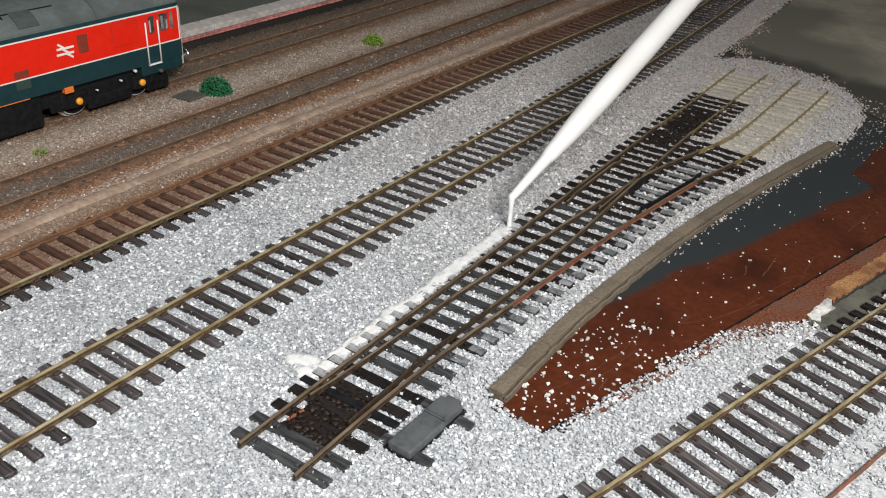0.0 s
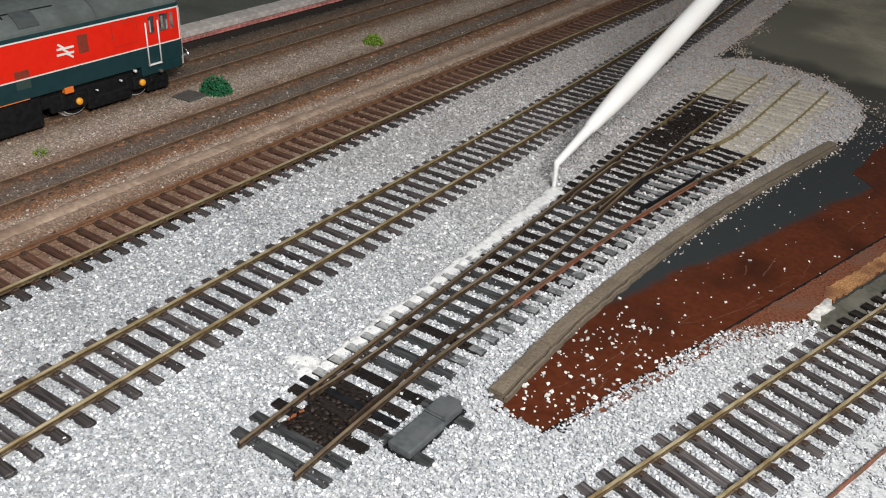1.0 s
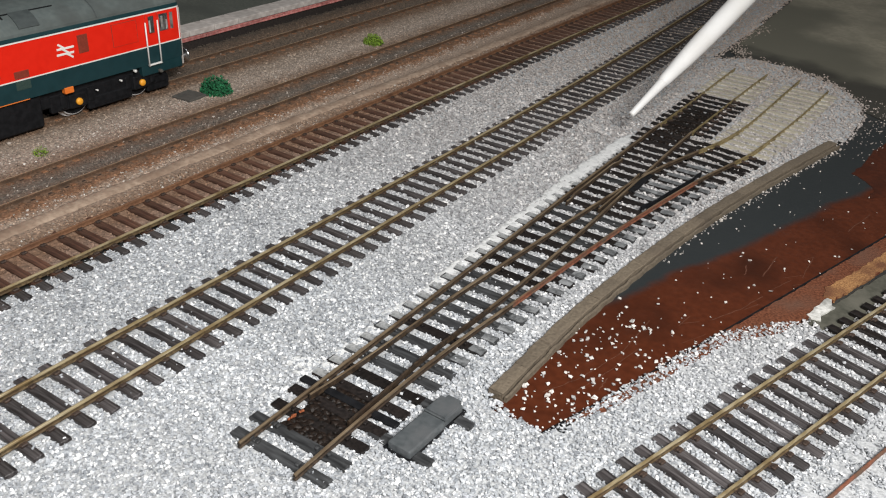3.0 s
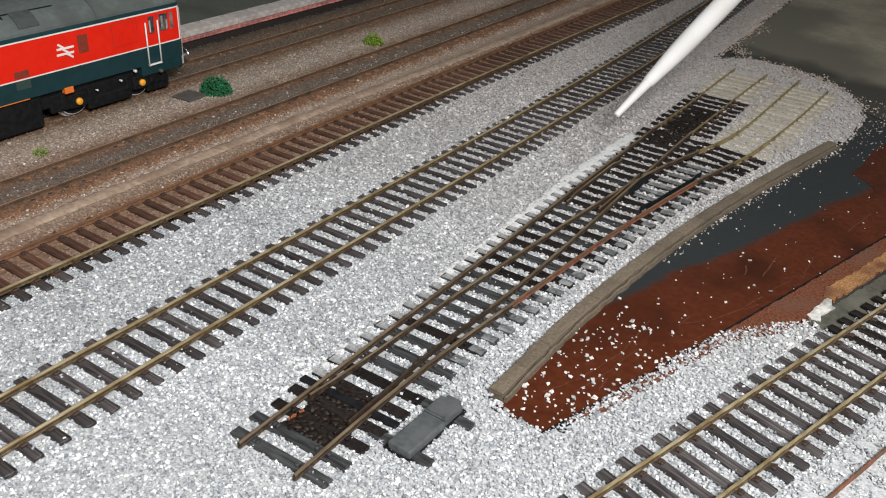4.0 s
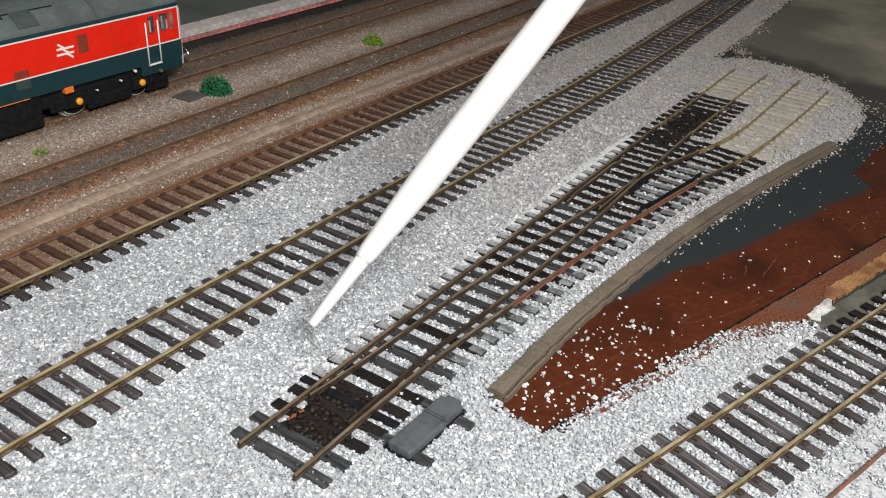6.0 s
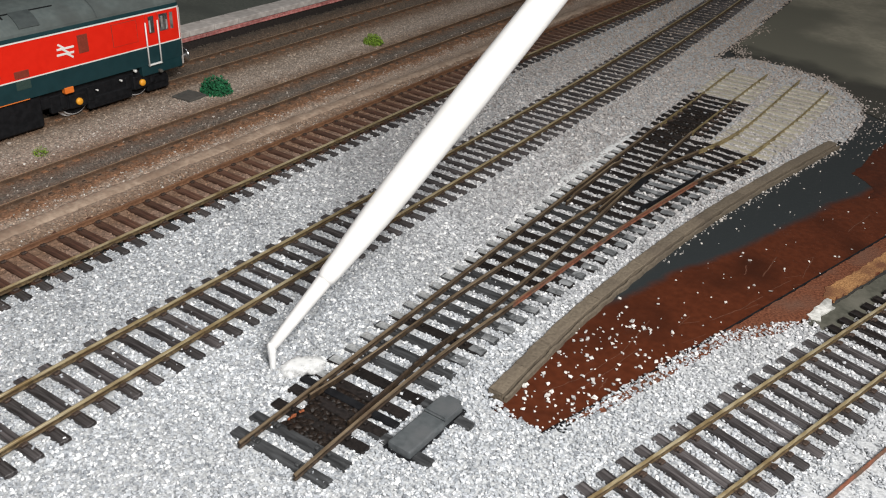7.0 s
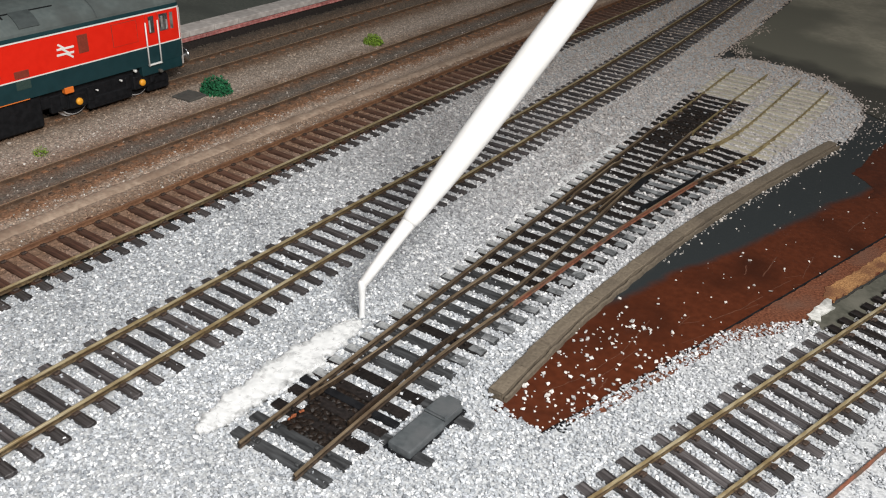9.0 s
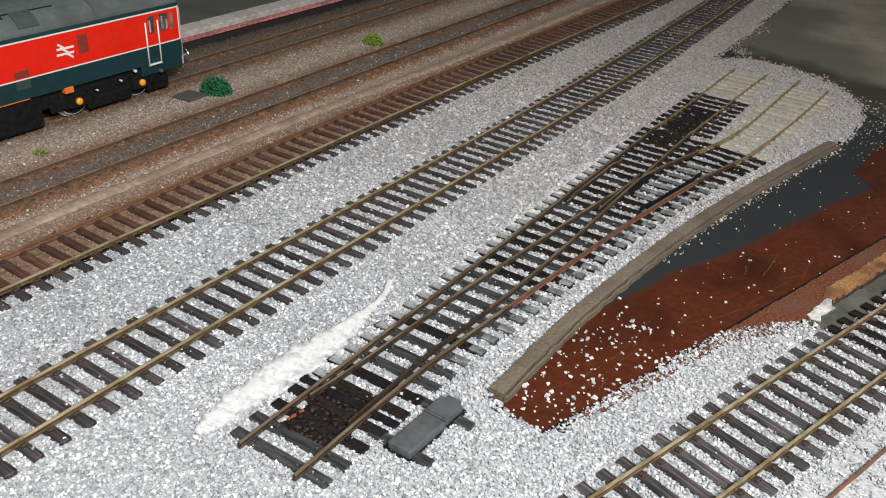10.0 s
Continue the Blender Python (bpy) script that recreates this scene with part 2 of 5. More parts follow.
M["red"] = mat("red_paint", (0.68, 0.016, 0.006), (0.72, 0.020, 0.008), 300, 0.4, 0, 0.03, spec=0.25)
M["teal"] = mat("dark_teal_paint", (0.006, 0.030, 0.036), (0.009, 0.038, 0.045), 300, 0.4, 0, 0.03)
M["roof"] = mat("grey_roof_paint", (0.085, 0.104, 0.103), (0.110, 0.130, 0.127), 400, 0.5, 0, 0.05, (0.07, 0.08, 0.078), 60)
M["hatch"] = mat("dark_roof_grey", (0.045, 0.055, 0.056), (0.06, 0.072, 0.072), 500, 0.5, 0, 0.1)
M["line"] = mat("white_line_paint", (0.72, 0.72, 0.70), (0.78, 0.78, 0.76), 300, 0.4, 0, 0.02)
M["black"] = mat("black_plastic", (0.004, 0.0044, 0.0056), (0.010, 0.0105, 0.0125), 500, 0.6, 0, 0.2, spec=0.2)
M["dark_red"] = mat("dull_red_mesh", (0.17, 0.025, 0.012), (0.24, 0.035, 0.018), 1500, 0.6, 0, 0.6)
M["teal_panel"] = mat("dark_green_mesh", (0.02, 0.045, 0.04), (0.03, 0.06, 0.05), 1500, 0.6, 0, 0.6)
M["yellow"] = mat("yellow_paint", (0.80, 0.33, 0.02), (0.86, 0.40, 0.04), 400, 0.45, 0, 0.05)
M["orange"] = mat("orange_paint", (0.70, 0.16, 0.02), (0.78, 0.2, 0.03), 400, 0.5, 0, 0.05)
M["steel"] = mat("bright_steel", (0.55, 0.55, 0.55), (0.7, 0.7, 0.7), 500, 0.25, 1.0, 0.05)
M["tyre"] = mat("pale_wheel_steel", (0.66, 0.66, 0.67), (0.80, 0.80, 0.81), 500, 0.3, 0.2, 0.05)
M["seat"] = mat("cab_inside", (0.05, 0.045, 0.04), (0.22, 0.2, 0.19), 300, 0.7, 0, 0.1)
M["asphalt"] = mat("platform_top", (0.062, 0.069, 0.060), (0.096, 0.103, 0.088), 800, 0.75, 0, 0.4, (0.06, 0.066, 0.058), 40, coords="Position")
M["coping"] = mat("white_edge_paint", (0.36, 0.325, 0.305), (0.50, 0.465, 0.44), 300, 0.7, 0, 0.3, rnd=0.1)
M["brick"] = mat("pink_brick", (0.42, 0.13, 0.12), (0.56, 0.25, 0.23), 500, 0.8, 0, 0.3, rnd=0.25)
# mortar, near black: the shadow below the brick rows is in its colour
M["mortar_shade"] = mat("mortar_and_shade", (0.014, 0.010, 0.009), (0.028, 0.021, 0.018), 800, 0.9, 0, 0.4)
M["leaf_dark"] = mat("dark_green_flock", (0.004, 0.07, 0.022), (0.012, 0.15, 0.06), 900, 0.8, 0, 0.3, island=True, rnd=0.4)
M["leaf_lime"] = mat("lime_flock", (0.10, 0.19, 0.015), (0.20, 0.30, 0.03), 900, 0.8, 0, 0.3, island=True, rnd=0.4)
M["plate"] = mat("grey_card", (0.060, 0.058, 0.052), (0.085, 0.08, 0.072), 600, 0.8, 0, 0.3)
M["wall"] = mat("room_wall_paint", (0.20, 0.20, 0.195), (0.25, 0.248, 0.24), 5, 0.8, 0, 0.05, coords="Position")
glass = bpy.data.materials.new("cab_glass")
glass.use_nodes = True
glass.node_tree.nodes["Principled BSDF"].inputs["Transmission Weight"].default_value = 1.0
glass.node_tree.nodes["Principled BSDF"].inputs["Roughness"].default_value = 0.03
glass.node_tree.nodes["Principled BSDF"].inputs["IOR"].default_value = 1.2
M["glass"] = glass


# ---- mesh helpers (millimetres in, metres out) ----
def mesh_of(bm, name, material, smooth=False):
    bm.normal_update()
    me = bpy.data.meshes.new(name)
    bm.to_mesh(me)
    bm.free()
    me.materials.append(material)
    if smooth:
        me.shade_smooth()
    return me


def part(name, bm, material, parent=None, label="", smooth=False):
    """One bmesh as one object, under a thing or a part."""
    ob = new(name, mesh_of(bm, name, material, smooth))
    if parent is not None:
        ob.parent = parent
    if label:
        ob["label"] = label
    return ob


def add_box(bm, x0, x1, y0, y1, z0, z1, bevel=0.0, m=None, seg=1):
    vs = [bm.verts.new((x * MM, y * MM, z * MM)) for x in (x0, x1) for y in (y0, y1) for z in (z0, z1)]
    fs = [bm.faces.new([vs[i] for i in f]) for f in ((0, 1, 3, 2), (4, 6, 7, 5), (0, 4, 5, 1), (2, 3, 7, 6), (0, 2, 6, 4), (1, 5, 7, 3))]
    geom = vs
    if bevel:
        es = {e for f in fs for e in f.edges}
        r = bmesh.ops.bevel(bm, geom=list(es), offset=bevel * MM, segments=seg, affect="EDGES", profile=0.5)
        geom = list({v for f in r["faces"] for v in f.verts} | {v for v in vs if v.is_valid})
    if m is not None:
        bmesh.ops.transform(bm, matrix=m, verts=[v for v in geom if v.is_valid])
    return geom


def box(x0, x1, y0, y1, z0, z1, bevel=0.0, m=None, seg=1):
    bm = bmesh.new()
    add_box(bm, x0, x1, y0, y1, z0, z1, bevel, m, seg)
    return bm


def add_lathe(bm, rings, seg=20, m=None, cap=True):
    """rings: (height, radius) in mm, round the z axis."""
    loops = []
    for h, r in rings:
        loops.append([bm.verts.new((r * MM * math.cos(2 * math.pi * i / seg), r * MM * math.sin(2 * math.pi * i / seg), h * MM)) for i in range(seg)])
    for a, b in zip(loops, loops[1:]):
        for i in range(seg):
            bm.faces.new((a[i], a[(i + 1) % seg], b[(i + 1) % seg], b[i]))
    if cap:
        bm.faces.new(loops[0][::-1])
        bm.faces.new(loops[-1])
    if m is not None:
        bmesh.ops.transform(bm, matrix=m, verts=[v for k in loops for v in k])
    return loops


def lathe(rings, seg=20, m=None):
    bm = bmesh.new()
    add_lathe(bm, rings, seg, m)
    return bm


def sweep(path, profile, closed=True):
    """A profile (offset to the right, height) in mm carried along a path of (x, y) in mm."""
    bm = bmesh.new()
    rows = []
    for i, (x, y) in enumerate(path):
        a, b = path[max(i - 1, 0)], path[min(i + 1, len(path) - 1)]
        d = math.hypot(b[0] - a[0], b[1] - a[1])
        tx, ty = (b[0] - a[0]) / d, (b[1] - a[1]) / d
        rows.append([bm.verts.new(((x + ty * o) * MM, (y - tx * o) * MM, z * MM)) for o, z in profile])
    n = len(profile)
    for a, b in zip(rows, rows[1:]):
        for i in range(n if closed else n - 1):
            bm.faces.new((a[i], b[i], b[(i + 1) % n], a[(i + 1) % n]))
    if closed:
        bm.faces.new(rows[0])
        bm.faces.new(rows[-1][::-1])
    bmesh.ops.recalc_face_normals(bm, faces=bm.faces)
    return bm


def curve_x(knots):
    """x as a smooth function of y through (y, x) knots."""
    ys, xs = [k[0] for k in knots], [k[1] for k in knots]
    slope = np.gradient(np.array(xs, float), np.array(ys, float))

    def at(y):
        i = min(max(int(np.searchsorted(ys, y)) - 1, 0), len(ys) - 2)
        h = ys[i + 1] - ys[i]
        t = min(max((y - ys[i]) / h, -0.5), 1.5)
        a, b = (2 * t ** 3 - 3 * t ** 2 + 1), (t ** 3 - 2 * t ** 2 + t) * h
        c, d = (-2 * t ** 3 + 3 * t ** 2), (t ** 3 - t ** 2) * h
        return float(a * xs[i] + b * slope[i] + c * xs[i + 1] + d * slope[i + 1])
    return at


def line_path(fx, y0, y1, step=8.0):
    n = max(int(abs(y1 - y0) / step), 2)
    return [(fx(y0 + (y1 - y0) * i / n), y0 + (y1 - y0) * i / n) for i in range(n + 1)]


def offset_path(path, o):
    out = []
    for i, (x, y) in enumerate(path):
        a, b = path[max(i - 1, 0)], path[min(i + 1, len(path) - 1)]
        d = math.hypot(b[0] - a[0], b[1] - a[1])
        out.append((x + (b[1] - a[1]) / d * o, y - (b[0] - a[0]) / d * o))
    return out


RAIL_TOP = 1.95
RAIL = [(-0.46, 0.1), (-0.46, 0.3), (-0.16, 0.5), (-0.16, 1.2), (-0.36, 1.36), (-0.36, 1.8), (-0.24, RAIL_TOP), (0.24, RAIL_TOP), (0.36, 1.8),
        (0.36, 1.36), (0.16, 1.2), (0.16, 0.5), (0.46, 0.3), (0.46, 0.1)]
LAY_OUT = 1.00555      # the rails lie this much further out than their plan lines


def laid(path):
    return [(x * LAY_OUT, y * LAY_OUT) for x, y in path]


GAUGE = 17.4
PITCH = 6.948


def empty(name, x=0, y=0, z=0):
    ob = new(name)
    ob.empty_display_size = 0.01
    ob.location = (x * MM, y * MM, z * MM)
    return ob


def sleeper_mesh(name, material, length=29.2, width=3.0, chairs=(-GAUGE / 2, GAUGE / 2), seed=0, aside=0.0):
    """A moulded sleeper with worn edges and the rail chairs on it."""
    rs = random.Random(seed)
    bm = bmesh.new()
    vs = add_box(bm, -length / 2, length / 2, -width / 2, width / 2, -1.7, 0.0, 0.18)
    for v in vs:
        if v.is_valid:
            v.co.y += rs.uniform(-0.12, 0.12) * MM
            v.co.x += rs.uniform(-0.2, 0.2) * MM
    wood = set(bm.faces)
    for c in (c + aside for c in chairs):
        for s in (-1, 1):
            add_box(bm, c + s * 1.2 - 0.65, c + s * 1.2 + 0.65, -0.95, 0.95, -0.05, 0.75, 0.2)
        add_box(bm, c - 0.95, c + 0.95, -1.1, 1.1, -0.05, 0.3, 0.1)
    for f in bm.faces:
        f.material_index = 0 if f in wood else 1
    me = mesh_of(bm, name, material)
    me.materials.append(M["chair"])
    return me


SLEEPERS = []          # centre x, y, turn, half length, half width: to keep loose stones off
RAILS = []             # rail paths, for the same


def place_sleepers(parent, mesh_list, centre, y0, y1, pitch=PITCH, length=30.0, width=3.0, sink=0.0, jitter=0.6):
    y = y0
    while y <= y1:
        a, b = centre(y - 2), centre(y + 2)
        turn = -math.degrees(math.atan2(b - a, 4)) + random.uniform(-jitter, jitter)
        ob = new("sleeper", random.choice(mesh_list))
        ob.parent = parent
        ob.matrix_local = pose(centre(y) * MM, y * MM, (random.uniform(-0.08, 0.05) - sink) * MM, 0, random.uniform(-0.3, 0.3), turn)
        SLEEPERS.append((centre(y), y, math.radians(turn), length / 2, width / 2))
        y += pitch


def two_tone(ob, web):
    """Dark sides under the worn rail head."""
    ob.data.materials.append(M[web])
    for f in ob.data.polygons:
        f.material_index = 1 if f.center.z < 1.34 * MM else 0
    return ob


def rail_part(parent, path, material, label="", profile=RAIL, name="rail", web="rail_web_dark"):
    path = laid(path)
    RAILS.append(path)
    ob = part(name, sweep(path, profile), material, parent, label)
    if material == M["rail"]:
        two_tone(ob, "rail_web")
    elif material == M["rail_dull"]:
        two_tone(ob, web)
    elif material == M["rail_worn"]:
        ob.data.materials.append(M["rail_brown"])
        for f in ob.data.polygons:
            f.material_index = 0 if f.normal.z > 0.9 and f.center.z > 1.75 * MM else 1
    if web == "rail_red":
        for f in ob.data.polygons:
            f.material_index = 0 if f.normal.z > 0.9 and f.center.z > 1.75 * MM else 1
    return ob


SL_DARK = [sleeper_mesh("sleeper", M["sleeper"], seed=i, aside=-0.95) for i in range(4)]
SL_SLANT = [sleeper_mesh("sleeper", M["sleeper"], seed=i + 40) for i in range(4)]
SL_BROWN = [sleeper_mesh("sleeper_weathered", M["sleeper_brown"], seed=i + 9, aside=-1.3) for i in range(4)]
SL_HALF = []
for me in [m.copy() for m in SL_BROWN]:
    bm = bmesh.new()
    bm.from_mesh(me)
    bmesh.ops.bisect_plane(bm, geom=bm.verts[:] + bm.edges[:] + bm.faces[:], plane_co=(9.6 * MM, 0, 0), plane_no=(1, 0, 0))
    for f in bm.faces:
        if f.calc_center_median().x > 9.6 * MM:
            f.material_index = 2
    bm.to_mesh(me)
    bm.free()
    me.materials.append(M["sleeper"])
    SL_HALF.append(me)
SL_BLACK = [sleeper_mesh("sleeper_black", M["sleeper_black"], seed=i + 19) for i in range(3)]
SL_CREAM = [sleeper_mesh("sleeper_cream", M["sleeper_cream"], 28, 3.4, (), seed=i + 29) for i in range(3)]

# ---- added enclosure and baseboard ----
# unseen walls and ceiling, added close by to shape reflections and bounce light
for nm, b in (("wall_north", (-760, 560, 1100, 1130, -40, 1000)), ("wall_south", (-760, 560, -680, -650, -40, 1000)),
              ("wall_west", (-790, -760, -680, 1130, -40, 1000)), ("wall_east", (560, 590, -680, 1130, -40, 1000))):
    tagged(part(nm, box(*b), M["wall"]), "unseen plain grey wall added round the layout", "wall", kind="structure")
tagged(part("ceiling", box(-790, 590, -680, 1130, 1000, 1030), M["wall"]), "unseen plain grey ceiling added over the layout", "ceiling", kind="structure")
tagged(part("ground", box(-760, 560, -650, 1100, -40, -2.0), M["board"]), "dark grey painted layout baseboard", "baseboard", kind="structure")


def sheet(name, outline, z, material, rough_edge=0.0, thick=0.6, seed=3):
    """A thin flat layer with the outline given in mm."""
    rs = random.Random(seed)
    bm = bmesh.new()
    pts = []
    for (x, y), (x2, y2) in zip(outline, outline[1:] + outline[:1]):
        n = max(int(math.hypot(x2 - x, y2 - y) / 2.0), 1) if rough_edge else 1
        for i in range(n):
            t = i / n
            pts.append((x + (x2 - x) * t + rs.uniform(-1, 1) * rough_edge, y + (y2 - y) * t + rs.uniform(-1, 1) * rough_edge))
    top = [bm.verts.new((x * MM, y * MM, z * MM)) for x, y in pts]
    low = [bm.verts.new((x * MM, y * MM, (z - thick) * MM)) for x, y in pts]
    bm.faces.new(top)
    for i in range(len(pts)):
        j = (i + 1) % len(pts)
        bm.faces.new((top[i], low[i], low[j], top[j]))
    bmesh.ops.recalc_face_normals(bm, faces=bm.faces)
    bmesh.ops.triangulate(bm, faces=[f for f in bm.faces if len(f.verts) > 4])
    return part(name, bm, material)


EDGE = [(-69.5, 146.0), (-64.2, 162.9), (-60.4, 174.7), (-48.9, 213.9), (-35.3, 261.4), (-16.5, 328.2), (0.0, 387.0), (24.0, 472.0), (60.0, 560.0)]
BROWN = EDGE + [(-30, 560), (-40, 470), (-50, 420), (-60.5, 370), (-69, 325), (-75.5, 280), (-79.7, 240), (-82, 203), (-82, 158), (-76, 146)]
board = sheet("painted_board", BROWN, -1.5, M["brown"])
tagged(board, "gloss painted board, dark grey fading into reddish brown, with scattered stones", "painted board", kind="structure")
part("board_joint", sweep(EDGE, [(-0.65, -1.9), (-0.65, -1.40), (0.1, -1.36), (0.1, -1.9)]), M["black"], board, "dark joint along the board")
rs = random.Random(8)
for i in range(16):
    x0, y0 = rs.uniform(-60, -24), rs.uniform(200, 300)
    a, ln = rs.uniform(0.1, 0.75), rs.uniform(4, 16)
    if -79 + (y0 - 205) * 0.43 < x0 < -62 + (y0 - 172) * 0.32 - 4:
        w = rs.uniform(0.05, 0.12)
        part("scratch", sweep([(x0 + math.sin(a) * ln * t, y0 + math.cos(a) * ln * t) for t in (0, 0.5, 1)], [(-w, -1.52), (-w, -1.47), (w, -1.47), (w, -1.52)]), M["scratch"], board)
for path in ([(-74.5, 169.8), (-68.9, 182.3), (-64.9, 199.6), (-64.9, 220.4)],
             [(-67.4, 175.8), (-64.1, 190.2), (-61.8, 204.5)],
             [(-62.9, 180.2), (-63.1, 186.2)],
             [(-50.0, 266.6), (-51.6, 273.5)],
             [(-44.8, 269.5), (-44.8, 286.4)],
             [(-33.8, 277.4), (-34.4, 294.9)],
             [(-49.7, 232.8), (-44.6, 244.4), (-41.1, 256.8)],
             [(-40.6, 261.5), (-36.4, 273.0)],
             [(-29.0, 323.5), (-25.1, 344.5)]):
    w = rs.uniform(0.09, 0.2)
    line = []
    for (x0, y0), (x1, y1) in zip(path, path[1:]):
        line += [(x0 + (x1 - x0) * k / 6 + rs.uniform(-0.25, 0.25), y0 + (y1 - y0) * k / 6) for k in range(6)]
    part("scratch", sweep(line + [path[-1]], [(-w, -1.54), (-w, -1.48), (w, -1.48), (w, -1.54)]), M["scratch"], board)
RUST = [(x + 0.45, y) for x, y in EDGE[1:8]] + [(24.5, 472.0), (40.0, 455.0), (12.0, 366.0), (-12.1, 302.2), (-17.4, 284.3), (-21.6, 269.1), (-25.0, 255.6), (-30.7, 238.0), (-41.5, 223.6), (-57, 173)]
tagged(sheet("earth_strip", RUST, -0.9, M["rust_earth"], 0.25, 1.2), "rough rust-coloured earth strip beside the painted board", "earth", kind="structure")
tagged(sheet("sand_strip", [(24.0, 446.0), (4.0, 365.0), (-14.2, 313.9), (-21.6, 287.2), (-25.8, 274.7), (-24.9, 268.0), (-21.8, 268.3), (-17.3, 283.7), (-12.1, 301.6), (12.0, 366.0), (40.0, 455.0)], -0.7, M["orange_sand"], 0.5, 1.0), "orange sand along the rusty earth strip", "sand", kind="structure")
tagged(sheet("plaster_patch", [(-23.4, 268.0), (-22.4, 268.2), (-21.6, 264.4), (-19.8, 263.4), (-22.2, 259.6), (-23.4, 256.0), (-22.4, 253.4), (-25.2, 252.2), (-26.8, 253.4), (-26.0, 257.6), (-25.2, 262.4), (-24.6, 266.0)], -0.75, M["plaster"], 0.55, 1.0), "dried white plaster smear on the baseboard", "plaster", kind="structure")

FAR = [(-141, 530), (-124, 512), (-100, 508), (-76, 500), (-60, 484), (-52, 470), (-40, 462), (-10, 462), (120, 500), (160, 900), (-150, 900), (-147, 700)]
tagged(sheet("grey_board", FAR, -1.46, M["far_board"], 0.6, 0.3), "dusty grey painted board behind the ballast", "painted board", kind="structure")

M["spray"] = mat("brown_overspray", (0.046, 0.0125, 0.0062), (0.068, 0.0180, 0.0085), 500, 0.4, 0, 0.14, (0.034, 0.0115, 0.0070), 40, coords="Position", spec=0.18)
tagged(sheet("painted_patch", [(-39.4, 381.3), (-37.6, 398.3), (-37.3, 415.1), (-33.4, 434.3), (-26.9, 451.0), (-15.2, 375.2), (-28.9, 359.0), (-28.4, 371.0), (-33.6, 377.3)], -1.4, M["spray"], 0.5, 0.15), "reddish brown paint lobe on the dark grey board", "painted board", kind="structure")
M["olive"] = mat("olive_grey_paint", (0.052, 0.052, 0.040), (0.082, 0.080, 0.064), 500, 0.7, 0, 0.3, (0.11, 0.105, 0.085), 60, coords="Position")
tagged(sheet("olive_board", [(-26, 247), (-21, 267), (-10, 303), (4, 347), (26, 420), (60, 420), (30, 330), (6, 262), (-8, 240)], -1.3, M["olive"], 0.4, 0.6), "olive grey painted baseboard beside the slanting track", "painted board", kind="structure")

# ---- tracks ----
fA = curve_x([(40, -230.3), (200, -230.3), (400, -230.3), (600, -227.5), (900, -220)])
fB = curve_x([(40, -169.6), (200, -169.7), (330, -170.0), (410, -171.2), (470, -173.0), (540, -176), (640, -181), (760, -189), (900, -200)])
fE = curve_x([(40, -278.5), (400, -278.5), (900, -277)])
fF = curve_x([(-60, -337.3), (400, -337.3), (900, -340)])


def plain_track(name, f, y0, y1, meshes, mats, label, sink=0.0, first=0.0):
    t = empty(name)
    c = line_path(f, y0, y1)
    rail_part(t, offset_path(c, -GAUGE / 2), mats[0])
    rail_part(t, offset_path(c, GAUGE / 2), mats[1])
    place_sleepers(t, meshes, f, y0 + first, y1, sink=sink)
    return tagged(t, label, "railway track", "straight tracks of the layout")


plain_track("railway_track", fB, 34.0, 860, SL_DARK, (M["rail"], M["rail"]), "model track with brassy rails and dark sleepers in grey ballast", first=0.3)
plain_track("railway_track", fA, 40.0, 860, SL_HALF, (M["rail_rust"], M["rail"]), "model track with rusty brown grey-ended sleepers and one shiny rail", first=4.0)
plain_track("railway_track", fE, 40.0, 860, SL_BROWN, (M["rail_worn"], M["rail_worn"]), "weathered brown model track sunk in brown ballast", sink=0.45)
plain_track("railway_track", fF, -20.0, 860, SL_BROWN, (M["rail_worn"], M["rail_worn"]), "weathered brown model track that the locomotive stands on", sink=0.45)

# rusty chairs beside the rails of the buried tracks
M["rust_chair"] = mat("rusty_brown_chair", (0.095, 0.045, 0.022), (0.20, 0.098, 0.050), 900, 0.85, 0, 0.6, rnd=0.35)
rs = random.Random(77)
chair_meshes = []
for k in range(3):
    bm = bmesh.new()
    for sd in (-1, 1):
        for v in add_box(bm, sd * 1.5 - 1.0, sd * 1.5 + 1.0, -1.25, 1.25, -0.6, 0.75, 0.3):
            if v.is_valid:
                v.co += Vector((rs.uniform(-0.2, 0.2), rs.uniform(-0.25, 0.25), rs.uniform(-0.15, 0.15))) * MM
    chair_meshes.append(mesh_of(bm, "rail_chair", M["rust_chair"]))
for track, f in zip([o for o in scene.objects if o.name.startswith("railway_track") and "weathered brown" in o["label"]], (fE, fF)):
    for side in (-1, 1):
        for k in range(56):
            y = 112 + 6.948 * k
            ob = new("rail_chair", chair_meshes[k % 3])
            ob.parent = track
            ob.location = ((f(y) + side * GAUGE / 2) * LAY_OUT * MM, y * MM, rs.uniform(-0.15, 0.1) * MM)

# the slanting track
TH = 0.28666
D0 = (-29.4 + 8.65 * math.cos(TH), 195.8 - 8.65 * math.sin(TH))


def d_local(u, v):
    """u across, v along the slanting track."""
    return D0[0] + u * math.cos(TH) + v * math.sin(TH), D0[1] - u * math.sin(TH) + v * math.cos(TH)


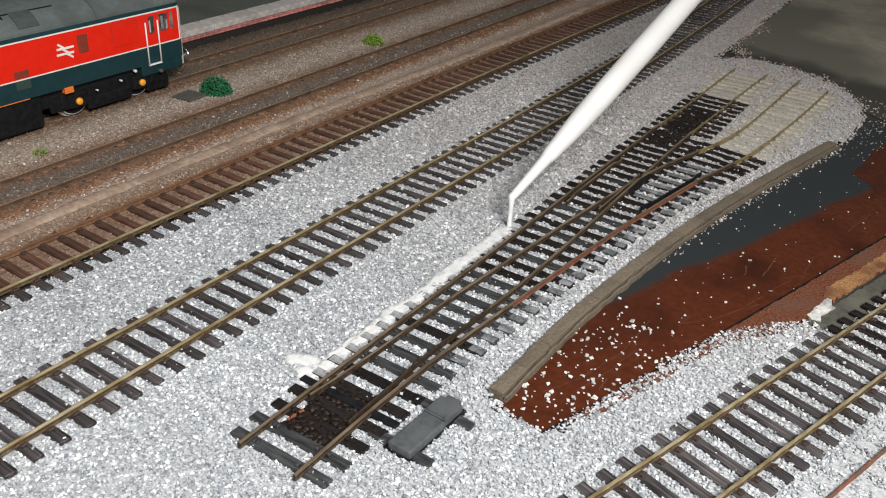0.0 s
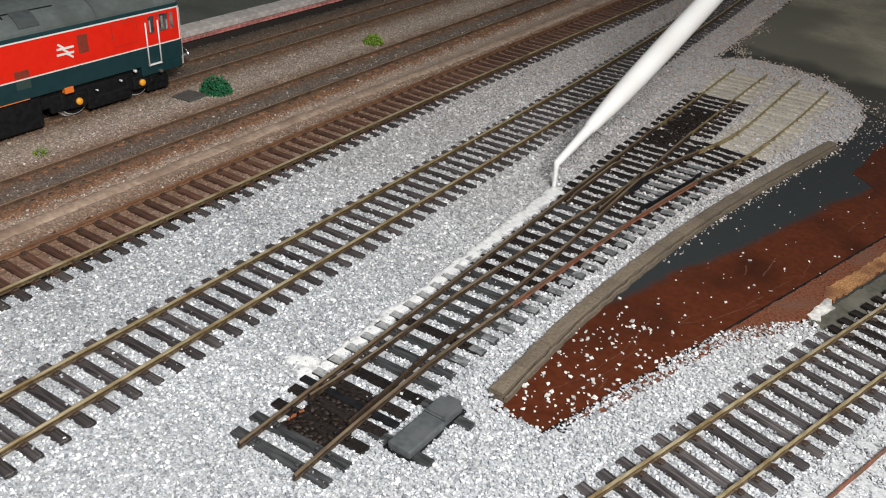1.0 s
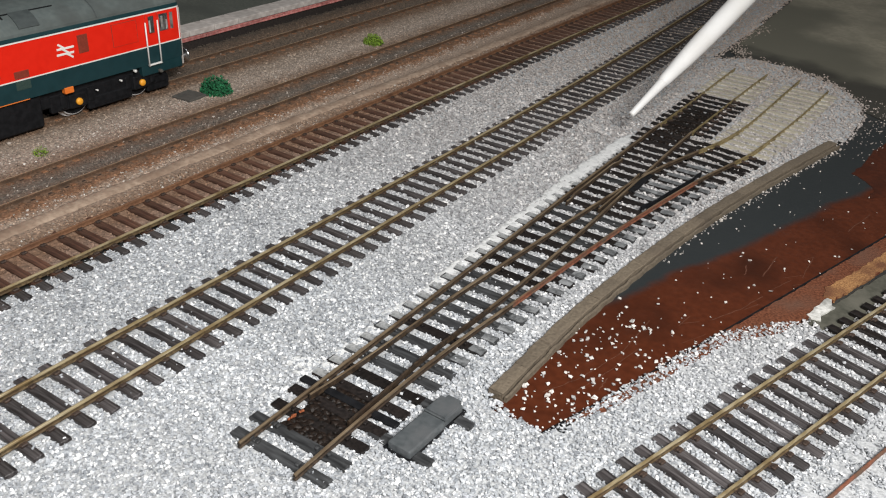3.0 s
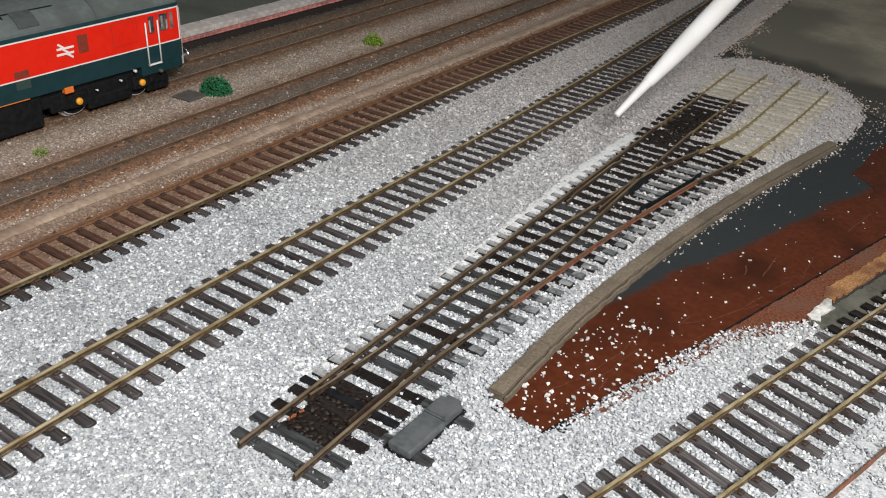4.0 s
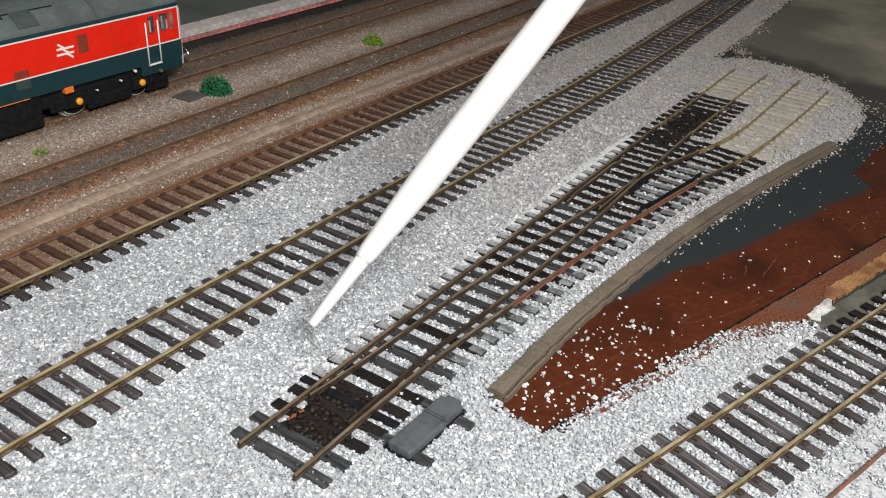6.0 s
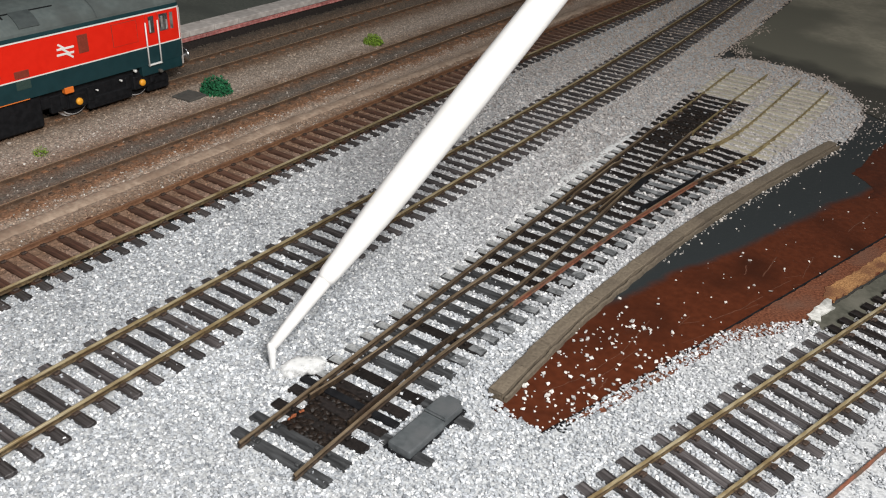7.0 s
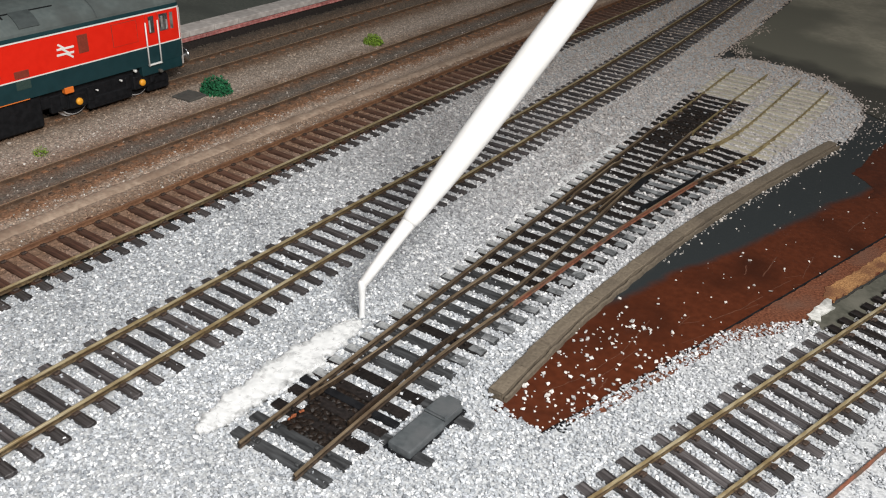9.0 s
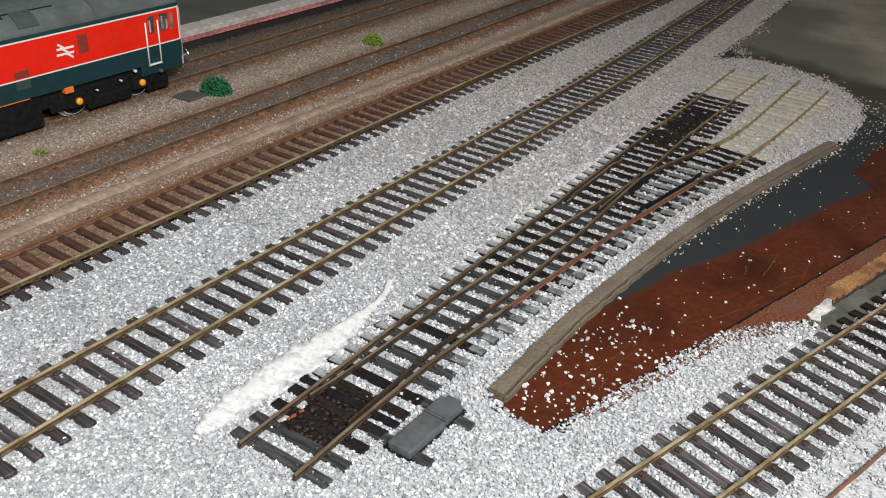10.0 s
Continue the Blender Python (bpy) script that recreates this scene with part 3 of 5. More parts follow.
def slanted_track(u0, v0, v1, meshes, material, label, sink=0.0, rail_sink=0.0):
    t = empty("railway_track")
    for s in (-1, 1):
        rail = rail_part(t, [d_local(u0 + s * GAUGE / 2, v0 + (v1 - v0) * i / 20) for i in range(21)], material)
        rail.location.z = -rail_sink * MM
    k = math.ceil(v0 / PITCH)
    while k * PITCH < v1:
        ob = new("sleeper", random.choice(SL_BLACK if u0 == 0 and k * PITCH > 52 else meshes))
        ob.parent = t
        x, y = d_local(u0, k * PITCH)
        ob.matrix_local = pose(x * MM, y * MM, -sink * MM, 0, 0, -math.degrees(TH) + random.uniform(-0.6, 0.6))
        SLEEPERS.append((x, y, -TH, 15, 1.5))
        k += 1
    return tagged(t, label, "railway track", "straight tracks of the layout")


slanted_track(0, -130, 320, SL_SLANT, M["rail"], "model track with brassy rails and dark sleepers, set at a slant")
slanted_track(32.2, -130, 320, SL_BROWN, M["rail_red"], "red-rusted track almost buried in pale ballast", 2.2, 1.5)

# ---- the turnout ----
SX = lambda y: -120.3 - 0.0098 * (y - 105)
def beside_stock(knots):
    """A rail given by its distance from the left stock rail."""
    f = curve_x(knots)
    return lambda y: SX(y) + f(y)


DX = beside_stock([(100, 17.4), (132, 17.3), (155, 17.9), (168, 18.6), (180, 19.6), (194, 20.9), (209, 22.2), (228, 23.8), (246, 25.5), (264, 27.2), (285, 29.9), (306, 32.9),
                   (328, 36.6), (344, 40.2), (360, 43.6), (383, 46.0), (406, 47.6), (436, 49.5), (484, 51.4)])
SR = beside_stock([(126, 15.7), (146, 15.4), (160, 15.2), (172, 15.8), (186, 16.8), (201, 17.4), (239, 17.6), (263, 17.2), (291, 16.6), (320, 16.0), (356, 15.3), (392, 15.3), (439, 16.0), (488, 17.4)])
DL = beside_stock([(128, 1.5), (138, 2.5), (149, 3.2), (161, 3.8), (174, 4.3), (189, 4.9), (203, 6.0), (219, 7.3), (235, 8.7), (255, 10.2), (275, 12.1), (306, 15.8), (328, 19.4),
                   (344, 23.2), (360, 27.3), (383, 31.0), (406, 32.6), (436, 33.4), (484, 34.4)])
turnout = empty("turnout")
tagged(turnout, "tarnished model turnout with black sleepers and glue beside it", "turnout")
left_path = line_path(SX, 104.7, 372, 6)
right_stock = line_path(DX, 104.7, 350, 4)
straight_right = [(SR(y), y) for y in np.linspace(126, 372, 62)]
div_left = line_path(DL, 128, 352, 4)
rail_part(turnout, left_path, M["rail_dull"], "tarnished stock rail")
rail_part(turnout, [p for p in right_stock if p[1] < 198], M["rail_dull"], "tarnished stock rail")
rail_part(turnout, [p for p in right_stock if 194 < p[1] < 322], M["rail_dull"], "stock rail with red rust paint", web="rail_red")
rail_part(turnout, [p for p in right_stock if p[1] > 318], M["rail_dull"], "tarnished stock rail")
BLADE = [(-0.33, 0.1), (-0.33, 1.75), (-0.23, 1.9), (0.23, 1.9), (0.33, 1.75), (0.33, 0.1)]


RAILS.append(laid(straight_right))
RAILS.append(laid(div_left))
part("switch_blade", sweep(laid([p for p in straight_right if p[1] < 193]), BLADE), M["rail_web_dark"], turnout, "blackened switch blade")
two_tone(part("rail", sweep(laid([p for p in straight_right if p[1] > 188]), RAIL), M["rail_dull"], turnout), "rail_web_dark")
two_tone(part("switch_blade", sweep(laid([p for p in div_left if p[1] < 193]), BLADE), M["rail_dull"], turnout), "rail_web_dark")
two_tone(part("rail", sweep(laid([p for p in div_left if p[1] > 186]), RAIL), M["rail_dull"], turnout), "rail_web_dark")
two_tone(part("check_rail", sweep(laid([(SX(y) + (2.0 if 276 < y < 316 else 2.9), y) for y in np.linspace(270, 322, 14)]), BLADE), M["rail_dull"], turnout), "rail_web_dark")
part("check_rail", sweep(laid([(DX(y) - (2.0 if 290 < y < 324 else 2.9), y) for y in np.linspace(284, 330, 14)]), BLADE), M["black"], turnout, "black check rail")
two_tone(part("wing_rail", sweep(laid([(SR(y) - 1.6 - max(0, (290 - y)) * 0.02, y) for y in np.linspace(272, 312, 12)]), BLADE), M["rail_dull"], turnout), "rail_web_dark")
part("crossing_block", box(-107.6, -103.9, 298, 318, 0.1, 1.2, 0.3), M["black"], turnout)
part("tie_bar", box(-127.5, -96, 133.2, 135.6, -0.6, 0.5, 0.3), M["black"], turnout)
for y in [109.5, 116.3, 123.2, 130.1] + [139.0 + 6.92 * k for k in range(34)]:
    x0 = SX(y) - 6.6 + random.uniform(-0.4, 0.4)
    x1 = DX(y) + 6.4 + random.uniform(-0.4, 0.4)
    ends = [(x0, x1)]
    if y > 340:
        ends = [(x0, SX(y) + GAUGE + 6.2), (DX(y) - GAUGE - 5.0, x1)] if y < 352 else [(x0, SX(y) + GAUGE + 6.2)]
    dark = y > 318 or 121 < y < 141
    for a, b in ends:
        bm = bmesh.new()
        vs = add_box(bm, a, b, y - 1.6, y + 1.6, -1.7, 0.0, 0.16)
        for rx in (SX(y), SR(y), DX(y), DL(y)):
            rx *= LAY_OUT
            if a < rx < b:
                for s in (-1, 1):
                    add_box(bm, rx + s * 1.1 - 0.45, rx + s * 1.1 + 0.45, y - 0.7, y + 0.7, -0.05, 0.75, 0.18)
        part("sleeper", bm, M["sleeper_black"] if dark or (y > 140 and random.random() < (0.25 if y < 200 else 0.5)) else M["sleeper_grey"], turnout)
        SLEEPERS.append(((a + b) / 2, y, 0.0, (b - a) / 2, 1.6))

# ballast dust on the sleeper ends outside the red rail
rs = random.Random(15)
for cx, cy, a, hl, hw in list(SLEEPERS):
    if hl > 15.2 and 160 < cy < 330 and abs(cx + hl - DX(cy) - 6.4) < 1:
        bm = bmesh.new()
        for v in add_box(bm, cx + hl - rs.uniform(3.9, 4.8), cx + hl - rs.uniform(0.0, 0.4), cy - 1.5, cy + 1.5, -0.3, 0.09, 0.06):
            if v.is_valid:
                v.co += Vector((rs.uniform(-0.3, 0.3), rs.uniform(-0.2, 0.2), 0)) * MM
        part("dust_layer", bm, M["dust"], turnout, "grey dust on a sleeper end")

for cx, cy, a, hl, hw in list(SLEEPERS):
    if hl > 15.2 and 294 < cy < 352 and abs(cx + hl - DX(cy) - 6.4) < 1:
        bm = bmesh.new()
        for v in add_box(bm, max(DL(cy), SR(cy)) + rs.uniform(2.0, 3.5), DX(cy) - rs.uniform(2.0, 3.4), cy - 1.45, cy + 1.45, -0.3, 0.07, 0.06):
            if v.is_valid:
                v.co += Vector((rs.uniform(-0.3, 0.3), rs.uniform(-0.2, 0.2), 0)) * MM
        part("dust_layer", bm, M["dust"], turnout, "grey dust on a sleeper")

# black greasy lumps between the toes
bm = bmesh.new()
rs = random.Random(5)
for i in range(760):
    if i < 300:
        x, y, r = rs.uniform(-119.0, -105.0), rs.uniform(117.5, 137.5), rs.uniform(0.7, 1.7)
        z = rs.uniform(-0.9, -0.35) if r < 1.1 else rs.uniform(-1.2, -0.75)
    else:
        x, y, r = rs.uniform(-122.0, -108.0), rs.uniform(354, 410), rs.uniform(0.7, 1.5)
        z = rs.uniform(-1.25, -0.45)
    res = bmesh.ops.create_icosphere(bm, subdivisions=2 if i < 300 else 1, radius=r * MM)
    for v in res["verts"]:
        d = v.co.normalized()
        v.co = d * r * MM * (1 + 0.35 * noise.noise(d * 1.7 + Vector((i * 3.1, 0, 0))))
        v.co.z *= 0.62
        v.co += Vector((x, y, z)) * MM
tagged(part("grease_lumps", bm, M["black_lump"], smooth=True), "black greasy ballast lumps between the switch blades", "ballast", kind="stuff")

# rust flakes by the left blade
rs = random.Random(9)
for i in range(6):
    bm = bmesh.new()
    bmesh.ops.create_icosphere(bm, subdivisions=1, radius=rs.uniform(0.35, 0.8) * MM)
    for v in bm.verts:
        v.co *= rs.uniform(0.6, 1.3)
    ob = part("rust_flake", bm, M["rust_flake"], turnout, "orange rust flake")
    yy = rs.uniform(119, 131)
    ob.location = ((SX(yy) + rs.uniform(1.2, 2.8)) * MM, yy * MM, rs.uniform(0.0, 0.7) * MM)

# tracks beyond the turnout, on cream sleepers
t = empty("railway_track")


def sunk_rail(parent, path):
    """The rail sinks into the ballast towards its end."""
    ob = rail_part(parent, path, M["rail_yellow"])
    for v in ob.data.vertices:
        v.co.z -= min(max((v.co.y / MM - 352) / 60, 0), 1) * 1.35 * MM
    return ob


tagged(t, "track with yellowed rails on cream sleepers", "railway track", "tracks beyond the turnout")
sunk_rail(t, line_path(SX, 372.4, 486))
sunk_rail(t, [(SR(y), y) for y in np.linspace(372.4, 488, 14)])
place_sleepers(t, SL_BLACK, lambda y: SX(y) + GAUGE / 2, 377.7, 434, 6.87)
place_sleepers(t, SL_CREAM, lambda y: SX(y) + GAUGE / 2, 440, 486, 6.6, 24, 1.6, 0.3)
t = empty("railway_track")
tagged(t, "curved track with yellowed rails on cream sleepers", "railway track", "tracks beyond the turnout")
sunk_rail(t, line_path(DX, 350.4, 482, 5))
sunk_rail(t, line_path(DL, 352.4, 490, 5))
fDc = lambda y: (DX(y) + DL(y)) / 2
place_sleepers(t, SL_BLACK, fDc, 353.5, 367, 6.5)
place_sleepers(t, SL_CREAM, fDc, 373, 482, 6.6, 24, 1.6, 0.3)

# ---- point motor housing ----
mh = empty("point_motor", -90.2, 138.6, 0)
tm = pose(0, 0, 0, 0, 0, -2)
part("housing", box(-3.0, 3.8, -11.8, 2.6, -1.2, 1.9, 0.45, tm, 2), M["motor"], mh)
bm = box(-3.2, 3.5, 2.8, 11.6, -1.2, 2.3, 0.0)
bmesh.ops.bevel(bm, geom=[e for e in bm.edges if abs(e.verts[0].co.z - e.verts[1].co.z) > 2 * MM and e.verts[0].co.y > 5 * MM], offset=1.3 * MM, segments=2, affect="EDGES")
bmesh.ops.bevel(bm, geom=[e for e in bm.edges if min(v.co.z for v in e.verts) > 2 * MM], offset=0.5 * MM, segments=2, affect="EDGES")
bmesh.ops.transform(bm, matrix=tm, verts=bm.verts)
part("housing", bm, M["motor"], mh)
part("base_plate", box(-4.1, 4.1, -12.2, 11.6, -1.6, -0.1, 0.2, tm), M["black"], mh)
for yy in (-9.5, 7.5):
    part("lug", box(-10, 8.5, yy - 1.6, yy + 1.6, -1.6, -0.1, 0.2, tm), M["sleeper_grey"], mh)
tagged(mh, "dark grey plastic point motor housing beside the turnout", "point motor")

# ---- card edging strip ----
PL = curve_x([(150, -83.4), (180, -83.7), (203, -83.6), (240, -81.4), (280, -77.3), (325, -70.6), (370, -62), (410, -53.6)])
edging = empty("edging_strip")
tagged(edging, "grey-brown card edging strip along the ballast shoulder", "edging")
y = 160.0
while y < 406:
    y2 = min(y + random.uniform(13, 17), 408)
    slab = part("slab", sweep(line_path(PL, y + 0.1, y2 - 0.1, 1.8), [(-1.9, -1.9), (-1.9, 0.75), (-1.7, 0.9), (0.5, 1.0), (2.1, 0.95), (2.3, 0.75), (2.3, -1.9)]), M["wood"], edging)
    for v in slab.data.vertices:
        v.co += Vector((noise.noise(v.co * 260), noise.noise(v.co * 260 + Vector((5, 0, 0))), 0.6 * noise.noise(v.co * 330 + Vector((0, 5, 0))))) * 0.34 * MM
    y = y2
bm = sweep(line_path(PL, 160, 408, 2), [(2.75, -1.9), (2.75, 0.0), (3.0, 0.2), (3.6, 0.05), (3.85, -1.9)])
for v in bm.verts:
    v.co += Vector((noise.noise(v.co * 200), 0, 0.8 * noise.noise(v.co * 240 + Vector((0, 9, 0))))) * 0.5 * MM
part("ledge", bm, M["wood"], edging, "ragged lower edge of the card")

# ---- platform ----
plat = empty("platform")
tagged(plat, "station platform with pink brick face and white edge", "platform")
part("top", box(-758, -379.2, -40, 1090, -2, 9.4, 0.3), M["asphalt"], plat)
# bare below the bricks, where its colour paints the shadowed gap
part("core", box(-376, -368.6, -40, 860, -2, 6.4), M["mortar_shade"], plat)
cop = mesh_of(box(-379, -366.6, 0.1, 17.8, 6.5, 9.6, 0.3), "coping", M["coping"])
for i in range(46):
    ob = new("coping_slab", cop)
    ob.parent = plat
    ob.location = (0, (40 + i * 18) * MM, random.uniform(0, 0.15) * MM)
bk = mesh_of(box(-368.4, -367.2, 0.15, 8.4, 0.05, 1.15, 0.1), "brick", M["brick"])
for r in range(2):
    for i in range(70):
        ob = new("brick", bk)
        ob.parent = plat
        ob.location = (random.uniform(-0.1, 0.1) * MM, (150 + i * 8.6 + (r % 2) * 4.3) * MM, (4.0 + r * 1.22) * MM)

# ---- locomotive ----
loco = empty("locomotive", -339.1, 1.1, -0.8)
tagged(loco, "red and dark teal model diesel locomotive with grey roof", "locomotive")
Y0, Y1 = 58.0, 266.0
S = 18.2


def body_shell(name, z_pts, material, y0=Y0, y1=Y1, nose=4.5):
    """z_pts: (half width, z); the ends are rounded in plan."""
    bm = bmesh.new()
    rows = []
    for (yy, k) in ((y0, 0.86), (y0 + 2, 0.95), (y0 + nose, 1.0), (y1 - nose, 1.0), (y1 - 1.6, 0.985), (y1 - 0.4, 0.95), (y1, 0.9)):
        rows.append([bm.verts.new((w * k * MM, yy * MM, z * MM)) for w, z in z_pts])
    n = len(z_pts)
    for a, b in zip(rows, rows[1:]):
        for i in range(n):
            bm.faces.new((a[i], b[i], b[(i + 1) % n], a[(i + 1) % n]))
    bm.faces.new(rows[0])
    bm.faces.new(rows[-1][::-1])
    bmesh.ops.recalc_face_normals(bm, faces=bm.faces)
    return part(name, bm, material, loco)


body_shell("lower_body", [(-S, 16.8), (S, 16.8), (S + 0.1, 25.0), (-S - 0.1, 25.0)], M["teal"])
body_shell("upper_body", [(-S, 25.04), (S, 25.04), (S - 0.2, 39.6), (-S + 0.2, 39.6)], M["red"])
body_shell("waist_line", [(-S - 0.16, 24.8), (S + 0.16, 24.8), (S + 0.16, 25.25), (-S - 0.16, 25.25)], M["line"])
body_shell("roof_line", [(-S + 0.08, 39.5), (S - 0.08, 39.5), (S - 0.08, 40.05), (-S + 0.08, 40.05)], M["line"])
body_shell("roof_rib", [(-S + 0.15, 40.12), (S - 0.15, 40.12), (S - 0.6, 41.6), (-S + 0.6, 41.6)], M["teal"])
rf = [(S - 0.6, 41.6)] + [(S * 0.965 * math.cos(a), 41.6 + 9.2 * math.sin(a)) for a in np.linspace(0.12, math.pi - 0.12, 15)] + [(-S + 0.6, 41.6)]
ob = body_shell("roof", rf, M["roof"])


def roof_patch(name, y0, y1, a0, a1, lift, material, label=""):
    """A raised patch that follows the roof's curve."""
    bm = bmesh.new()
    rows = []
    for a in np.linspace(a0, a1, 8):
        w, z = (S * 0.965 + lift) * math.cos(a), 41.6 + (9.2 + lift) * math.sin(a)
        rows.append([bm.verts.new((w * MM, yy * MM, z * MM)) for yy in (y0, y1)] + [bm.verts.new(((w - 1.2 * math.cos(a)) * MM, yy * MM, (z - 1.2) * MM)) for yy in (y1, y0)])
    for a, b in zip(rows, rows[1:]):
        for i in range(4):
            bm.faces.new((a[i], a[(i + 1) % 4], b[(i + 1) % 4], b[i]))
    bm.faces.new(rows[0])
    bm.faces.new(rows[-1])
    bmesh.ops.recalc_face_normals(bm, faces=bm.faces)
    return part(name, bm, material, loco, label)


roof_patch("roof_hatch", 187.5, 196.5, 0.3, 0.95, 0.35, M["hatch"], "darker grey roof hatch")
roof_patch("roof_seam", 150, 184, 0.98, 1.02, 0.2, M["black"])
roof_patch("roof_seam", 183.5, 184.2, 0.75, 1.02, 0.2, M["black"])
roof_patch("roof_seam", 184, 207, 0.9, 0.94, 0.2, M["black"])
roof_patch("roof_seam", 222, 222.5, 0.1, 1.6, 0.1, M["hatch"])


def side_panel(name, y0, y1, z0, z1, material, proud=0.12, bevel=0.3, label=""):
    return part(name, box(S - 0.4, S + proud, y0, y1, z0, z1, min(bevel, 0.1)), material, loco, label)


side_panel("side_grille", 211.2, 216, 29.6, 37.2, M["dark_red"], label="dull dark red side grille")
side_panel("side_grille", 171, 175.5, 27.5, 35, M["dark_red"], label="dull dark red side grille")
side_panel("side_vent", 181.2, 187.6, 25.6, 28.6, M["dark_red"], label="dull dark red vent")
side_panel("side_vent", 181.2, 187.6, 21.0, 24.5, M["teal_panel"], 0.16)
side_panel("access_panel", 228.2, 241.0, 28.4, 38.2, M["red"], 0.1)
side_panel("door_window", 247.4, 250.5, 30.6, 38.2, M["seat"], 0.06)
side_panel("cab_window", 253.3, 258.2, 30.6, 38.2, M["seat"], 0.06)
side_panel("quarter_window", 259.5, 261.2, 30.6, 38.0, M["seat"], 0.06)
for a, b in ((247.4, 250.5), (253.3, 258.2)):
    side_panel("window_frame", a - 0.35, a, 30.2, 38.6, M["red"], 0.2)
    side_panel("window_frame", b, b + 0.35, 30.2, 38.6, M["red"], 0.2)
    side_panel("window_pane", a, b, 30.6, 38.2, M["glass"], 0.1)
for a, b in ((247.4, 250.5), (253.3, 258.2), (259.6, 261.4)):
    side_panel("window_frame", a, b, 38.2, 38.6, M["red"], 0.16)
    side_panel("window_frame", a, b, 30.2, 30.6, M["red"], 0.16)
part("front_edge", box(S - 2.2, S - 1.2, 265.6, 266.3, 12.5, 39.0, 0.1), M["coping"], loco, "thin tan edge of the cab front")
side_panel("front_line", 264.2, 264.7, 25.2, 39.6, M["line"], -0.1)
side_panel("door_seam", 245.9, 246.05, 17.2, 39.0, M["dark_red"], 0.02)
side_panel("door_seam", 252.6, 252.75, 17.2, 39.0, M["dark_red"], 0.02)
for z0 in (28.4, 38.0):
    side_panel("panel_edge", 228.2, 241.0, z0, z0 + 0.22, M["dark_red"], 0.13)
for y0 in (228.1, 240.9):
    side_panel("panel_edge", y0, y0 + 0.22, 28.4, 38.2, M["dark_red"], 0.13)
side_panel("seat_back", 247.6, 248.6, 31, 36.5, M["line"], 0.08)
side_panel("seat_back", 254.2, 255.6, 31, 37.4, M["plaster"], 0.08)
side_panel("seat_back", 257, 257.8, 31, 35.4, M["line"], 0.08)
for yy, z0 in ((244.9, 16.3), (251.6, 16.5)):
    part("handrail", lathe([(z0, 0.33), (36.2, 0.33)], 8, pose((S + 1.1) * MM, yy * MM, 0)), M["line"], loco, "white handrail", True)
part("step", box(S + 0.2, S + 1.5, 244.8, 251.8, 16.6, 17.2, 0.15), M["line"], loco)
# company mark as plain bars
for z0, z1, ya, yb, sh in ((32.75, 33.65, 201.2, 209.2, 0), (30.5, 31.4, 200.9, 208.9, 0)):
    side_panel("mark_bar", ya, yb, z0, z1, M["line"], 0.13)
for yc, zc, half in ((203.5, 34.2, 1.9), (205.1, 32.1, 2.7), (206.7, 30.0, 1.9)):
    mm_ = pose(0, yc * MM, zc * MM, -36, 0, 0)
    part("mark_bar", box(S - 0.3, S + 0.15, -half, half, -0.42, 0.42, 0.05, mm_), M["line"], loco)
# underframe, bogies, wheels
part("fuel_tank", box(-15.5, 16.8, 148, 191.5, 2.6, 16.6, 0.8), M["black"], loco, "black fuel tank")
part("underframe", box(-15.5, 15.5, 60, 261, 13.2, 16.9, 0.4), M["black"], loco)
part("skirt", box(S - 3, S - 0.1, 241.5, 264.5, 12.0, 16.9, 0.3), M["teal"], loco)
part("bufferbeam", box(-S + 2, S - 1.5, 263, 265.6, 11.0, 16.9, 0.3), M["teal"], loco)
part("solebar_line", box(S - 1.2, S + 0.05, 150, 186, 16.4, 16.85, 0.1), M["orange"], loco, "orange solebar line")
part("equipment_box", box(S - 2, S + 0.5, 201.6, 205.8, 14.4, 17.0, 0.2), M["orange"], loco, "small orange equipment box")


